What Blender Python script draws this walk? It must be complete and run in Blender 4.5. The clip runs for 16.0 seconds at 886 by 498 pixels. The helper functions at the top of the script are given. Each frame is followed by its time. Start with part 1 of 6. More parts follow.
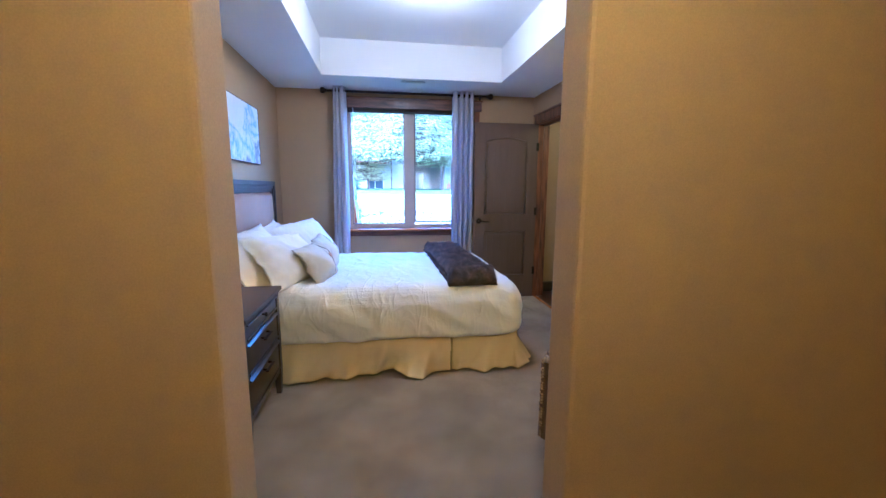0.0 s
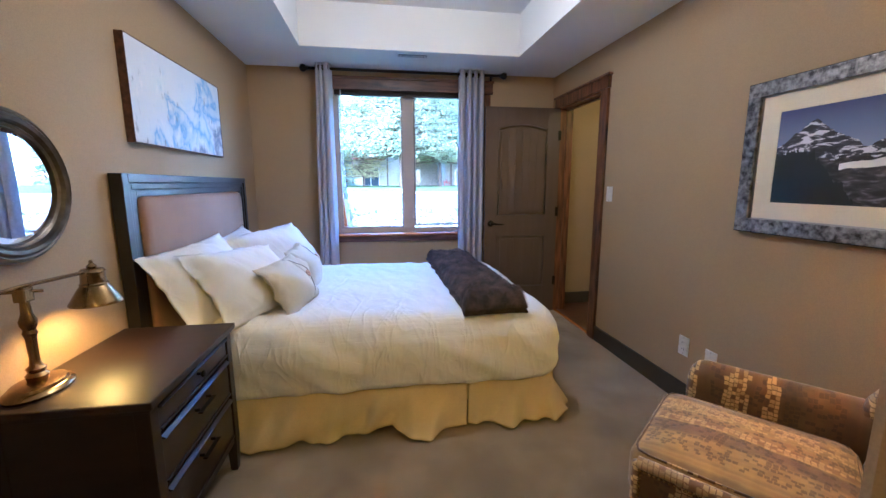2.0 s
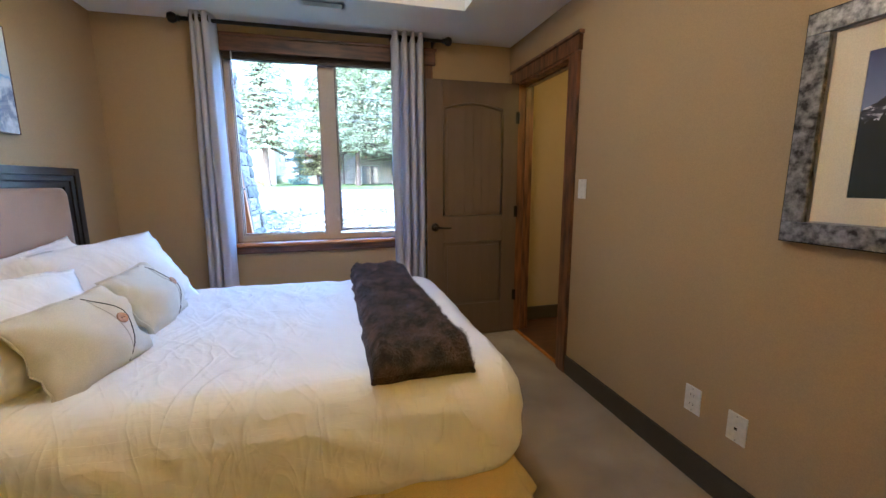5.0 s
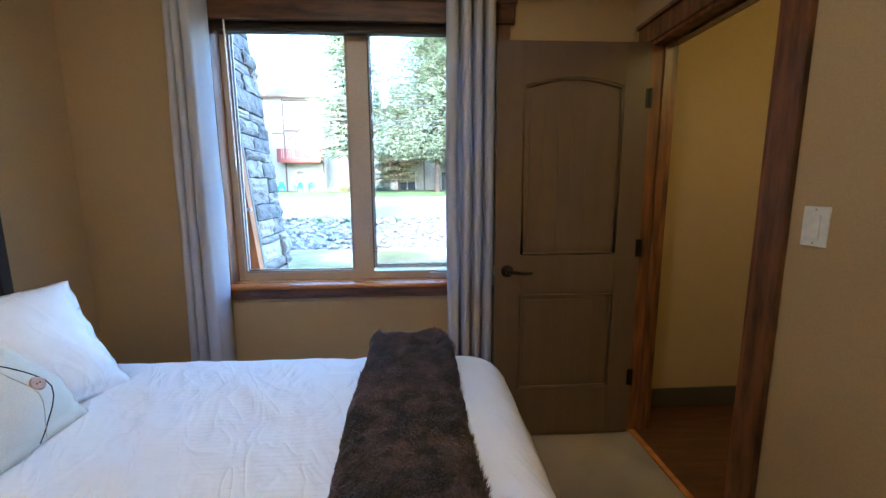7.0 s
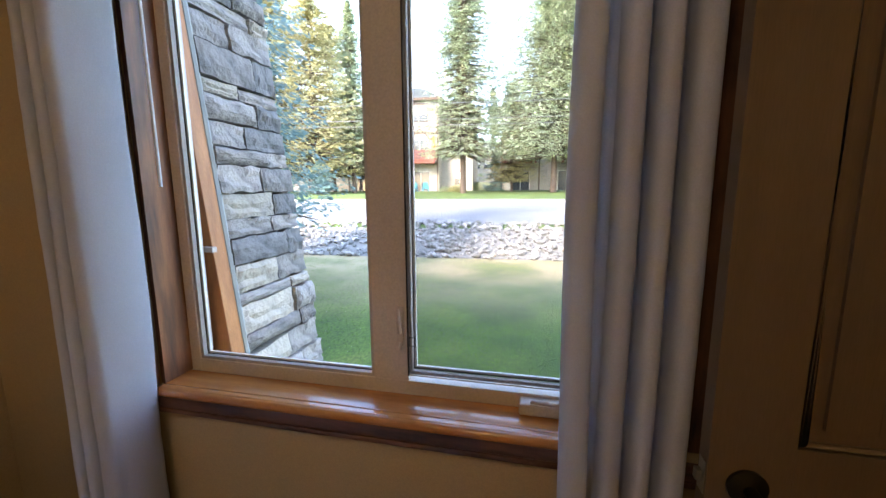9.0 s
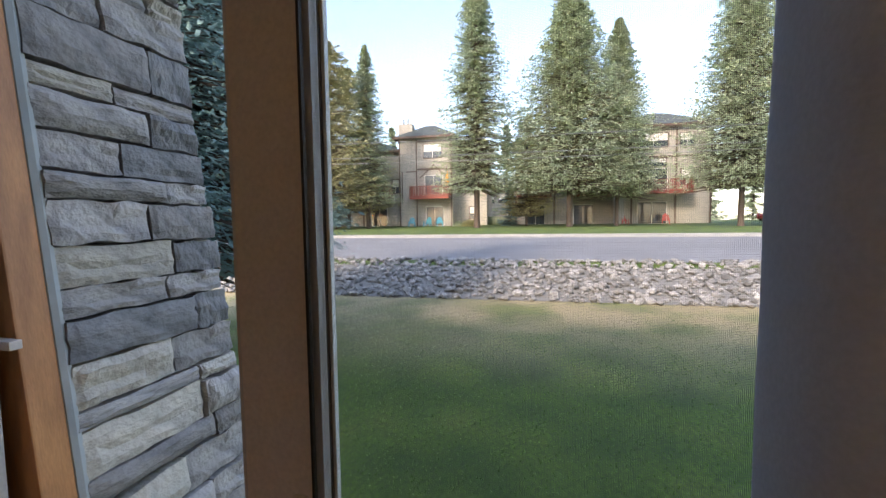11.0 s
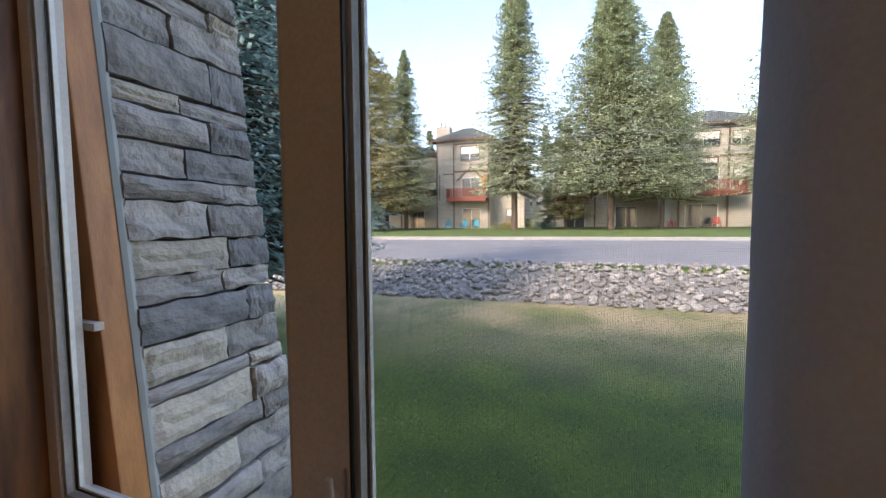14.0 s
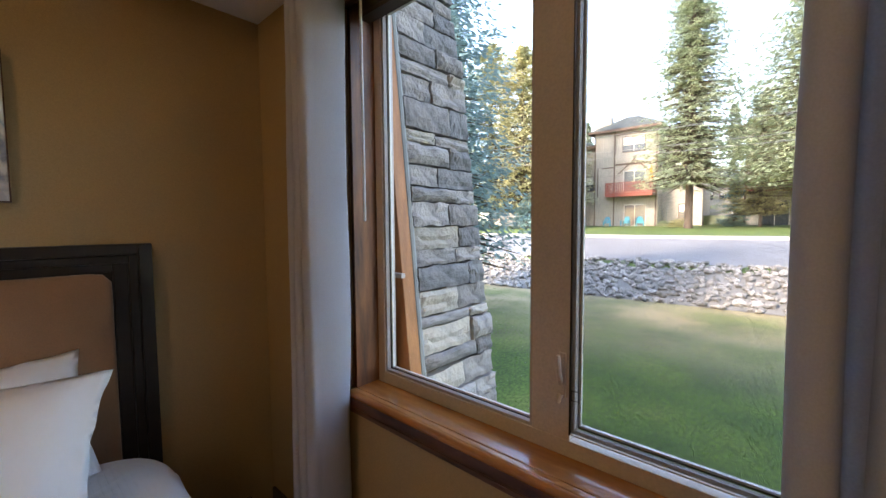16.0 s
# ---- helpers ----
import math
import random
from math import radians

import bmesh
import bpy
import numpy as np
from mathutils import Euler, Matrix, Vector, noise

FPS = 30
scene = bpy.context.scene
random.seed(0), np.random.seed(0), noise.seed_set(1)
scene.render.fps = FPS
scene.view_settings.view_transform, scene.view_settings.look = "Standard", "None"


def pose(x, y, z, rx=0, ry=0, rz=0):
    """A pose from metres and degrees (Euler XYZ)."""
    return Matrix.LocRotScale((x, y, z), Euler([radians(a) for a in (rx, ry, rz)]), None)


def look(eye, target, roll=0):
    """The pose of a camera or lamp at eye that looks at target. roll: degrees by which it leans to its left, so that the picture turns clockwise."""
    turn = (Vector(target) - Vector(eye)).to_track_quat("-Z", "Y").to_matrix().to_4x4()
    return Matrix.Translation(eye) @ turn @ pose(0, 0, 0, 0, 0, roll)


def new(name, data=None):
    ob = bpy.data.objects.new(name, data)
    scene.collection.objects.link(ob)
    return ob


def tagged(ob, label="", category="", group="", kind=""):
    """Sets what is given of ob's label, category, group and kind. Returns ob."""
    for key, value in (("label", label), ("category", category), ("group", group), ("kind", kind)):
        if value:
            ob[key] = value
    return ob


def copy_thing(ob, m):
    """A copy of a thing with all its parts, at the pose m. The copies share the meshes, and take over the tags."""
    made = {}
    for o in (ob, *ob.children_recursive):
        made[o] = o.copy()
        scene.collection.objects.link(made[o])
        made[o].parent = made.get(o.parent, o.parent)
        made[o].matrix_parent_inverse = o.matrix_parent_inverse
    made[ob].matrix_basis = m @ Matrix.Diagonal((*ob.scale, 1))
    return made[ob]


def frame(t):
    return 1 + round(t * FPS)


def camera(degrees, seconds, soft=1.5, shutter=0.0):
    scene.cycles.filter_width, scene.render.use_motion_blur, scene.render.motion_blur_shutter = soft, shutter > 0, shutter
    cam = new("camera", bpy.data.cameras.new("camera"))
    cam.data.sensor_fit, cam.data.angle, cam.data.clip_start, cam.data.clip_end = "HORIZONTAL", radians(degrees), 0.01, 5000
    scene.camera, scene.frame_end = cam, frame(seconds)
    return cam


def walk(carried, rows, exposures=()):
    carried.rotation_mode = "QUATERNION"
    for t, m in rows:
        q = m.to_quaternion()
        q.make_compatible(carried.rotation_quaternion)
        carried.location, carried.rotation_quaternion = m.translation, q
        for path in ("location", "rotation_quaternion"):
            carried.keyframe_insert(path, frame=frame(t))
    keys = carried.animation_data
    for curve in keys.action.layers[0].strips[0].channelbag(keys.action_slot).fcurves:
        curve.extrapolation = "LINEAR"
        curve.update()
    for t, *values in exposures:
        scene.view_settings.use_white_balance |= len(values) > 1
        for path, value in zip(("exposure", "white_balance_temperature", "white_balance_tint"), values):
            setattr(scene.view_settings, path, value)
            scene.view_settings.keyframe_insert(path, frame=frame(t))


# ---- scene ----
cam = camera(96.7, 16.0)
METRES, EYE, TILT, LEAN, TURN = 5.2, 1.3, 0.0, 0.0, -8.7
ROWS = [
    (0.0, 0.0, 0.0, 0.0, 0.04, -8.87, -0.24),
    (0.5, -0.0035, 0.0368, -0.0015, 1.11, -9.16, -0.31),
    (1.0, -0.004, 0.0799, -0.0016, 1.23, -9.3, -0.18),
    (1.5, -0.0059, 0.1089, -0.0013, 0.64, -9.34, -0.08),
    (2.0, -0.0167, 0.1338, 0.0004, -0.5, -9.36, 0.15),
    (2.5, -0.0301, 0.1502, -0.0032, -7.29, -9.27, -0.21),
    (3.0, -0.0325, 0.1603, -0.007, -13.79, -9.27, -0.04),
    (3.5, -0.0225, 0.1765, -0.0084, -14.9, -9.19, 0.11),
    (4.0, 0.001, 0.2056, -0.0078, -13.43, -9.71, 0.1),
    (6.5, 0.042, 0.4341, 0.0015, 4.48, -8.7, 0.35),
    (7.0, 0.0524, 0.4892, 0.0072, 5.43, -8.79, 0.34),
    (7.5, 0.0628, 0.5446, 0.01, 7.86, -8.81, 0.32),
    (8.0, 0.0575, 0.6014, 0.0112, 17.83, -8.89, 0.14),
    (8.5, 0.0441, 0.6678, 0.0188, 20.14, -8.9, 0.29),
    (9.0, 0.0299, 0.726, 0.0232, 21.65, -8.76, 0.37),
    (9.5, 0.0194, 0.772, 0.021, 22.81, -5.54, 0.43),
    (12.0, 0.0006, 0.8475, 0.0324, 24.46, -3.69, 0.49),
    (12.5, 0.0043, 0.8492, 0.0316, 25.53, -3.79, 0.39),
    (13.0, 0.0052, 0.8484, 0.0305, 27.61, -3.61, 0.34),
    (13.5, 0.0055, 0.8427, 0.0295, 28.61, -3.5, 0.35),
    (14.0, 0.0083, 0.8325, 0.0268, 29.14, -3.41, 0.44),
    (14.5, 0.0143, 0.8196, 0.0236, 29.58, -3.46, 0.38),
    (15.0, 0.024, 0.8125, 0.0229, 30.25, -3.53, 0.4),
    (15.5, 0.0314, 0.7842, 0.0239, 38.56, -3.52, 0.38),
    (16.0, 0.0403, 0.7468, 0.0225, 50.77, -3.59, 0.38),
]
walk(cam, [(t, pose(0, 0, EYE, TILT, LEAN, TURN) @ pose(METRES * x, METRES * y, METRES * z, 90 + pitch, roll, yaw)) for t, x, y, z, yaw, pitch, roll in ROWS],
     ((0, 5.28, 3700, 18), (0.5, 4.92, 3650, 17), (1.0, 4.88, 3800, 16), (1.5, 4.95, 3950, 15), (2.5, 5.02, 4400, 15), (4, 5.02, 4850, 14), (6.5, 4.45, 5050, 5), (7.5, 4.53, 5500, 9), (8.5, 4.34, 6500, 14), (9.5, 3.38, 7000, 14), (12, 2.45, 7300, 18), (14, 2.55, 7300, 18), (15, 3.0, 7400, 18), (15.5, 3.25, 7500, 17), (16, 3.42, 7500, 16)))


# ---- world, sun, lamps ----
world = bpy.data.worlds.new("sky")
scene.world = world
world.use_nodes = True
wn = world.node_tree.nodes
sky = wn.new("ShaderNodeTexSky")
sky.sky_type, sky.sun_disc = "NISHITA", False
sky.sun_elevation, sky.sun_rotation = radians(35), radians(200)
sky.air_density, sky.dust_density, sky.ozone_density = 1.0, 1.0, 1.8
world.node_tree.links.new(sky.outputs[0], wn["Background"].inputs[0])
wn["Background"].inputs[1].default_value = 0.15


def lamp(name, kind, power, colour, m, size=0.1, **more):
    data = bpy.data.lights.new(name, kind)
    data.energy, data.color = power, colour
    if kind == "SUN":
        data.angle = radians(size)
    elif kind == "AREA":
        data.shape, data.size = "DISK", size
    else:
        data.shadow_soft_size = size
    for key, value in more.items():
        if key == "spot":
            data.spot_size, data.spot_blend = radians(value), 0.6
    ob = new(name, data)
    ob.matrix_world = m
    return ob


WARM = (1.0, 0.77, 0.05)
lamp("sun", "SUN", 1.15, (1.0, 0.90, 0.76), look((-0.280, -0.770, 0.574), (0, 0, 0)), 12)
lamp("table_lamp_light", "SPOT", 0.85, (1.0, 0.48, 0.06), look((-0.960, 2.20, 0.925), (-0.955, 2.20, 0)), 0.03, spot=150)
lamp("floor_lamp_light", "POINT", 1.2, WARM, pose(1.60, 1.27, 1.235), 0.05)
lamp("ceiling_lamp_light", "POINT", 1.1, (1.0, 0.74, 0.44), pose(0.33, 2.8, 2.50), 0.12)
lamp("closet_lamp_light", "POINT", 1.0, (1.0, 0.51, 0.0), pose(0.12, 0.15, 2.22), 0.10)
lamp("hall_lamp_light", "POINT", 0.34, (1.0, 0.66, 0.03), pose(2.6, 3.5, 2.15), 0.10)


# ---- materials ----
def shade(name, base, rough=0.6, metal=0.0, second=None, scale=6.0, fine=90.0, bump=0.15, dist=0.002, stretch=(1, 1, 1),
          sheen=0.0, coat=0.0, cover=0.5, detail=6.0, random_by=0.0):
    m = bpy.data.materials.new(name)
    m.use_nodes = True
    n, l = m.node_tree.nodes, m.node_tree.links
    b = n["Principled BSDF"]
    b.inputs["Roughness"].default_value, b.inputs["Metallic"].default_value = rough, metal
    b.inputs["Sheen Weight"].default_value, b.inputs["Coat Weight"].default_value = sheen, coat
    tc, mp = n.new("ShaderNodeTexCoord"), n.new("ShaderNodeMapping")
    mp.inputs["Scale"].default_value = stretch
    l.new(tc.outputs["Object"], mp.inputs[0])
    big, small = n.new("ShaderNodeTexNoise"), n.new("ShaderNodeTexNoise")
    big.inputs["Scale"].default_value, big.inputs["Detail"].default_value = scale, detail
    small.inputs["Scale"].default_value, small.inputs["Detail"].default_value = fine, 3
    l.new(mp.outputs[0], big.inputs[0]), l.new(mp.outputs[0], small.inputs[0])
    second = second or tuple(c * 0.86 for c in base)
    ramp = n.new("ShaderNodeValToRGB")
    ramp.color_ramp.elements[0].position, ramp.color_ramp.elements[1].position = cover - 0.16, cover + 0.16
    ramp.color_ramp.elements[0].color, ramp.color_ramp.elements[1].color = (*second, 1), (*base, 1)
    l.new(big.outputs[0], ramp.inputs[0])
    mul = n.new("ShaderNodeMix")
    mul.data_type, mul.blend_type = "RGBA", "MULTIPLY"
    mul.inputs[0].default_value = 0.35
    l.new(ramp.outputs[0], mul.inputs[6]), l.new(small.outputs[0], mul.inputs[7])
    out = mul.outputs[2]
    gain = n.new("ShaderNodeMix")
    gain.data_type, gain.blend_type = "RGBA", "MULTIPLY"
    gain.inputs[0].default_value = 1.0
    gain.inputs[7].default_value = (1.2, 1.2, 1.2, 1)
    l.new(out, gain.inputs[6])
    out = gain.outputs[2]
    if random_by:
        info, mm, vary = n.new("ShaderNodeObjectInfo"), n.new("ShaderNodeMapRange"), n.new("ShaderNodeMix")
        geo, add, frac = n.new("ShaderNodeNewGeometry"), n.new("ShaderNodeMath"), n.new("ShaderNodeMath")
        add.operation, frac.operation = "ADD", "FRACT"
        l.new(info.outputs["Random"], add.inputs[0]), l.new(geo.outputs["Random Per Island"], add.inputs[1])
        l.new(add.outputs[0], frac.inputs[0])
        vary.data_type, vary.blend_type = "RGBA", "MULTIPLY"
        vary.inputs[0].default_value = 1.0
        mm.inputs["To Min"].default_value, mm.inputs["To Max"].default_value = 1 - random_by, 1 + random_by
        l.new(frac.outputs[0], mm.inputs[0])
        l.new(mm.outputs[0], vary.inputs[7]), l.new(out, vary.inputs[6])
        out = vary.outputs[2]
    l.new(out, b.inputs["Base Color"])
    if bump:
        bp = n.new("ShaderNodeBump")
        bp.inputs["Strength"].default_value, bp.inputs["Distance"].default_value = bump, dist
        l.new(small.outputs[0], bp.inputs["Height"]), l.new(bp.outputs[0], b.inputs["Normal"])
    return m


def glow(name, colour, strength):
    m = bpy.data.materials.new(name)
    m.use_nodes = True
    b = m.node_tree.nodes["Principled BSDF"]
    b.inputs["Base Color"].default_value = (*colour, 1)
    b.inputs["Emission Color"].default_value = (*colour, 1)
    b.inputs["Emission Strength"].default_value = strength
    return m


def glass(name, tint=(1, 1, 1)):
    m = bpy.data.materials.new(name)
    m.use_nodes = True
    b = m.node_tree.nodes["Principled BSDF"]
    b.inputs["Base Color"].default_value = (*tint, 1)
    b.inputs["Roughness"].default_value, b.inputs["IOR"].default_value = 0.0, 1.02
    b.inputs["Transmission Weight"].default_value = 1.0
    return m


PAINT = shade("wall_paint", (0.420, 0.297, 0.149), 0.75, second=(0.400, 0.282, 0.140), scale=1.5, fine=260, bump=0.06, dist=0.0015)
WHITE = shade("ceiling_paint", (0.80, 0.79, 0.76), 0.85, second=(0.77, 0.76, 0.73), scale=2, fine=200, bump=0.15)
CARPET = shade("carpet", (0.345, 0.255, 0.148), 0.98, second=(0.205, 0.146, 0.080), scale=3.4, fine=420, bump=1.0, dist=0.006, sheen=0.3)
TRIMDARK = shade("painted_baseboard", (0.062, 0.050, 0.036), 0.5, scale=3, fine=120, bump=0.08)
DOORPAINT = shade("door_paint", (0.118, 0.077, 0.054), 0.42, second=(0.102, 0.066, 0.046), scale=3, fine=60, bump=0.25, dist=0.001, stretch=(6, 6, 0.5))
ALDER = shade("stained_alder", (0.190, 0.074, 0.027), 0.35, second=(0.026, 0.010, 0.006), scale=6, fine=50, bump=0.2, dist=0.001, stretch=(5, 5, 0.8), coat=0.3, cover=0.45)
ALDERX = shade("stained_alder_level", (0.125, 0.052, 0.028), 0.45, second=(0.026, 0.010, 0.007), scale=7, fine=50, bump=0.2, dist=0.001, stretch=(0.8, 5, 5), coat=0.05, cover=0.45)
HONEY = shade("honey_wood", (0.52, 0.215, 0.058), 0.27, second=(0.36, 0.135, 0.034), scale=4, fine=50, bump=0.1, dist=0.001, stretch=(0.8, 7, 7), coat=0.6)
# same honey stain, darkened to hold the shade on linings and jambs
HONEYV = shade("honey_wood_upright_shaded", (0.27, 0.095, 0.028), 0.5, second=(0.060, 0.019, 0.007), scale=4, fine=50, bump=0.1, dist=0.001, stretch=(6, 6, 0.8))
HALLWOOD = shade("hall_boards", (0.13, 0.045, 0.018), 0.3, second=(0.065, 0.022, 0.010), scale=4, fine=60, bump=0.1, stretch=(1, 8, 1), coat=0.3)
VINYL = shade("window_vinyl", (0.54, 0.465, 0.41), 0.45, scale=2, fine=150, bump=0.03)
ESPRESSO = shade("espresso_wood", (0.018, 0.008, 0.006), 0.42, second=(0.010, 0.0045, 0.004), scale=5, fine=60, bump=0.12, dist=0.0006, stretch=(1, 6, 6), coat=0.12)
HEADWOOD = shade("black_brown_wood", (0.014, 0.012, 0.012), 0.36, second=(0.010, 0.008, 0.008), scale=5, fine=60, bump=0.12, dist=0.0006, stretch=(6, 1, 6), coat=0.2)
SUEDE = shade("tan_suede", (0.31, 0.172, 0.092), 0.9, second=(0.25, 0.135, 0.07), scale=3, fine=300, bump=0.2, sheen=0.4)
LINEN = shade("natural_linen", (0.62, 0.59, 0.50), 0.9, second=(0.58, 0.55, 0.465), scale=6, fine=350, bump=0.35)
SKIRT = shade("cream_linen", (0.74, 0.60, 0.285), 0.9, second=(0.70, 0.565, 0.265), scale=4, fine=300, bump=0.25)
FUR = shade("brown_faux_fur", (0.135, 0.080, 0.062), 0.85, second=(0.026, 0.016, 0.014), scale=16, fine=150, bump=1.0, dist=0.02, sheen=0.08, detail=4, cover=0.55)
CURTAIN = shade("grey_curtain", (0.62, 0.615, 0.66), 0.85, second=(0.58, 0.575, 0.62), scale=5, fine=300, bump=0.2, sheen=0.1)
tn, tl_ = CURTAIN.node_tree.nodes, CURTAIN.node_tree.links
trans, mix_ = tn.new("ShaderNodeBsdfTranslucent"), tn.new("ShaderNodeMixShader")
trans.inputs[0].default_value, mix_.inputs[0].default_value = (0.60, 0.64, 0.72, 1), 0.38
tl_.new(tn["Principled BSDF"].outputs[0], mix_.inputs[1]), tl_.new(trans.outputs[0], mix_.inputs[2])
tl_.new(mix_.outputs[0], tn["Material Output"].inputs[0])
IRON = shade("dark_iron", (0.018, 0.015, 0.013), 0.42, metal=0.7, scale=6, fine=90, bump=0.1)
BRASS = shade("antique_brass", (0.42, 0.285, 0.10), 0.25, metal=1.0, second=(0.22, 0.14, 0.07), scale=8, fine=70, bump=0.05, dist=0.0004)
PEWTER = shade("aged_pewter", (0.20, 0.165, 0.12), 0.38, metal=0.85, second=(0.06, 0.048, 0.036), scale=9, fine=60, bump=0.3, dist=0.001)
NICKEL = shade("nickel", (0.42, 0.40, 0.37), 0.3, metal=1.0, scale=9, fine=60, bump=0.02)
PLASTIC = shade("white_plastic", (0.74, 0.72, 0.67), 0.35, scale=3, fine=60, bump=0.0)
BEAD = shade("bead_vinyl", (0.42, 0.385, 0.35), 0.5, bump=0.0)
MIRROR = shade("mirror_glass", (0.90, 0.90, 0.90), 0.0, metal=1.0, second=(0.89, 0.89, 0.89), bump=0.0)
GLASS = glass("window_glass")


def mixed(name, layers, rough=0.8, sheen=0.0, bump=0.2, metal=0.0):
    """A material whose colour is built by a function of (node adder, link, coordinates)."""
    m = bpy.data.materials.new(name)
    m.use_nodes = True
    n, l = m.node_tree.nodes, m.node_tree.links
    b = n["Principled BSDF"]
    b.inputs["Roughness"].default_value, b.inputs["Sheen Weight"].default_value, b.inputs["Metallic"].default_value = rough, sheen, metal
    tc = n.new("ShaderNodeTexCoord")
    colour, height = layers(n, l, tc.outputs["Object"])
    l.new(colour, b.inputs["Base Color"])
    if bump and height is not None:
        bp = n.new("ShaderNodeBump")
        bp.inputs["Strength"].default_value, bp.inputs["Distance"].default_value = bump, 0.002
        l.new(height, bp.inputs["Height"]), l.new(bp.outputs[0], b.inputs["Normal"])
    return m


def ramped(n, l, src, stops, interp="LINEAR"):
    r = n.new("ShaderNodeValToRGB")
    r.color_ramp.interpolation = interp
    while len(r.color_ramp.elements) < len(stops):
        r.color_ramp.elements.new(0.5)
    for e, (p, c) in zip(r.color_ramp.elements, stops):
        e.position, e.color = p, (*c, 1) if len(c) == 3 else c
    l.new(src, r.inputs[0])
    return r.outputs[0]


def blend(n, l, fac, a, b):
    x = n.new("ShaderNodeMix")
    x.data_type = "RGBA"
    for k, v in ((0, fac), (6, a), (7, b)):
        if isinstance(v, (tuple, float)):
            x.inputs[k].default_value = v if k == 0 else (*v, 1)
        else:
            l.new(v, x.inputs[k])
    return x.outputs[2]


def math_(n, l, op, a, b=None):
    x = n.new("ShaderNodeMath")
    x.operation = op
    for k, v in ((0, a), (1, b)):
        if v is None:
            continue
        if isinstance(v, (int, float)):
            x.inputs[k].default_value = v
        else:
            l.new(v, x.inputs[k])
    return x.outputs[0]


def noise_(n, l, co, scale, detail=3, stretch=None, distort=0.0):
    if stretch:
        mp = n.new("ShaderNodeMapping")
        mp.inputs["Scale"].default_value = stretch
        l.new(co, mp.inputs[0])
        co = mp.outputs[0]
    x = n.new("ShaderNodeTexNoise")
    x.inputs["Scale"].default_value, x.inputs["Detail"].default_value, x.inputs["Distortion"].default_value = scale, detail, distort
    l.new(co, x.inputs[0])
    return x.outputs[0]


def woven(across, along, tone, dark):
    """Bands of warm colour with rows of small pale and dark woven squares. across, along: which axis runs across and along the bands."""
    def layers(n, l, co):
        sep = n.new("ShaderNodeSeparateXYZ")
        l.new(co, sep.inputs[0])
        a, b = sep.outputs[across], sep.outputs[along]
        warp = noise_(n, l, co, 9, 2)
        a2 = math_(n, l, "ADD", a, math_(n, l, "MULTIPLY", math_(n, l, "SUBTRACT", warp, 0.5), 0.02))
        a2 = math_(n, l, "ADD", a2, math_(n, l, "MULTIPLY", math_(n, l, "SUBTRACT", noise_(n, l, co, 45, 2), 0.5), 0.010))
        comb = n.new("ShaderNodeCombineXYZ")
        l.new(a2, comb.inputs[0])
        band = n.new("ShaderNodeTexNoise")
        band.noise_dimensions = "1D"
        band.inputs["Scale"].default_value, band.inputs["Detail"].default_value = 13, 2
        l.new(a2, band.inputs["W"])
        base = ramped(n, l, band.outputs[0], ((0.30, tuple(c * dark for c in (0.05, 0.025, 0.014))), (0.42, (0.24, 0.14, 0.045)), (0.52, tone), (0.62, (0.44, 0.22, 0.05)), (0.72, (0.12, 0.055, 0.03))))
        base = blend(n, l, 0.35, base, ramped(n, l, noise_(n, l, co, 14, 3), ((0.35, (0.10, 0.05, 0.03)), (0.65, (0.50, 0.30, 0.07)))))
        # dark below 1 blends the base down, for faces turned out of the light
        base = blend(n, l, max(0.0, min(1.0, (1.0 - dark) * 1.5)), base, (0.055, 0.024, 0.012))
        ca = math_(n, l, "FLOOR", math_(n, l, "MULTIPLY", a2, 80))
        row = n.new("ShaderNodeTexWhiteNoise")
        row.noise_dimensions = "1D"
        l.new(ca, row.inputs["W"])
        cb0 = math_(n, l, "ADD", math_(n, l, "MULTIPLY", b, 72), math_(n, l, "MULTIPLY", row.outputs[0], 7))
        cb = math_(n, l, "FLOOR", cb0)
        cell = n.new("ShaderNodeTexWhiteNoise")
        cell.noise_dimensions = "2D"
        cc = n.new("ShaderNodeCombineXYZ")
        l.new(ca, cc.inputs[0]), l.new(cb, cc.inputs[1])
        l.new(cc.outputs[0], cell.inputs["Vector"])
        group = n.new("ShaderNodeTexWhiteNoise")
        group.noise_dimensions = "1D"
        l.new(math_(n, l, "FLOOR", math_(n, l, "MULTIPLY", a2, 80 / 3)), group.inputs["W"])
        fa = math_(n, l, "FRACT", math_(n, l, "MULTIPLY", a2, 80))
        fb = math_(n, l, "FRACT", cb0)
        inside = math_(n, l, "MULTIPLY", math_(n, l, "LESS_THAN", math_(n, l, "ABSOLUTE", math_(n, l, "SUBTRACT", fa, 0.5)), 0.44),
                       math_(n, l, "LESS_THAN", math_(n, l, "ABSOLUTE", math_(n, l, "SUBTRACT", fb, 0.5)), 0.41))
        pale = math_(n, l, "MULTIPLY", math_(n, l, "MULTIPLY", inside, math_(n, l, "ADD", math_(n, l, "MULTIPLY", cell.outputs[0], 0.6), 0.25)), math_(n, l, "MULTIPLY", math_(n, l, "GREATER_THAN", group.outputs[0], 0.55), math_(n, l, "GREATER_THAN", cell.outputs[0], 0.30)))
        dk = math_(n, l, "MULTIPLY", inside, math_(n, l, "MULTIPLY", math_(n, l, "LESS_THAN", cell.outputs[0], 0.45), math_(n, l, "LESS_THAN", group.outputs[0], 0.40)))
        out = blend(n, l, pale, base, (0.78, 0.52, 0.16))
        out = blend(n, l, math_(n, l, "MULTIPLY", dk, 0.55), out, (0.05, 0.026, 0.018))
        return out, noise_(n, l, co, 420, 2)
    return layers


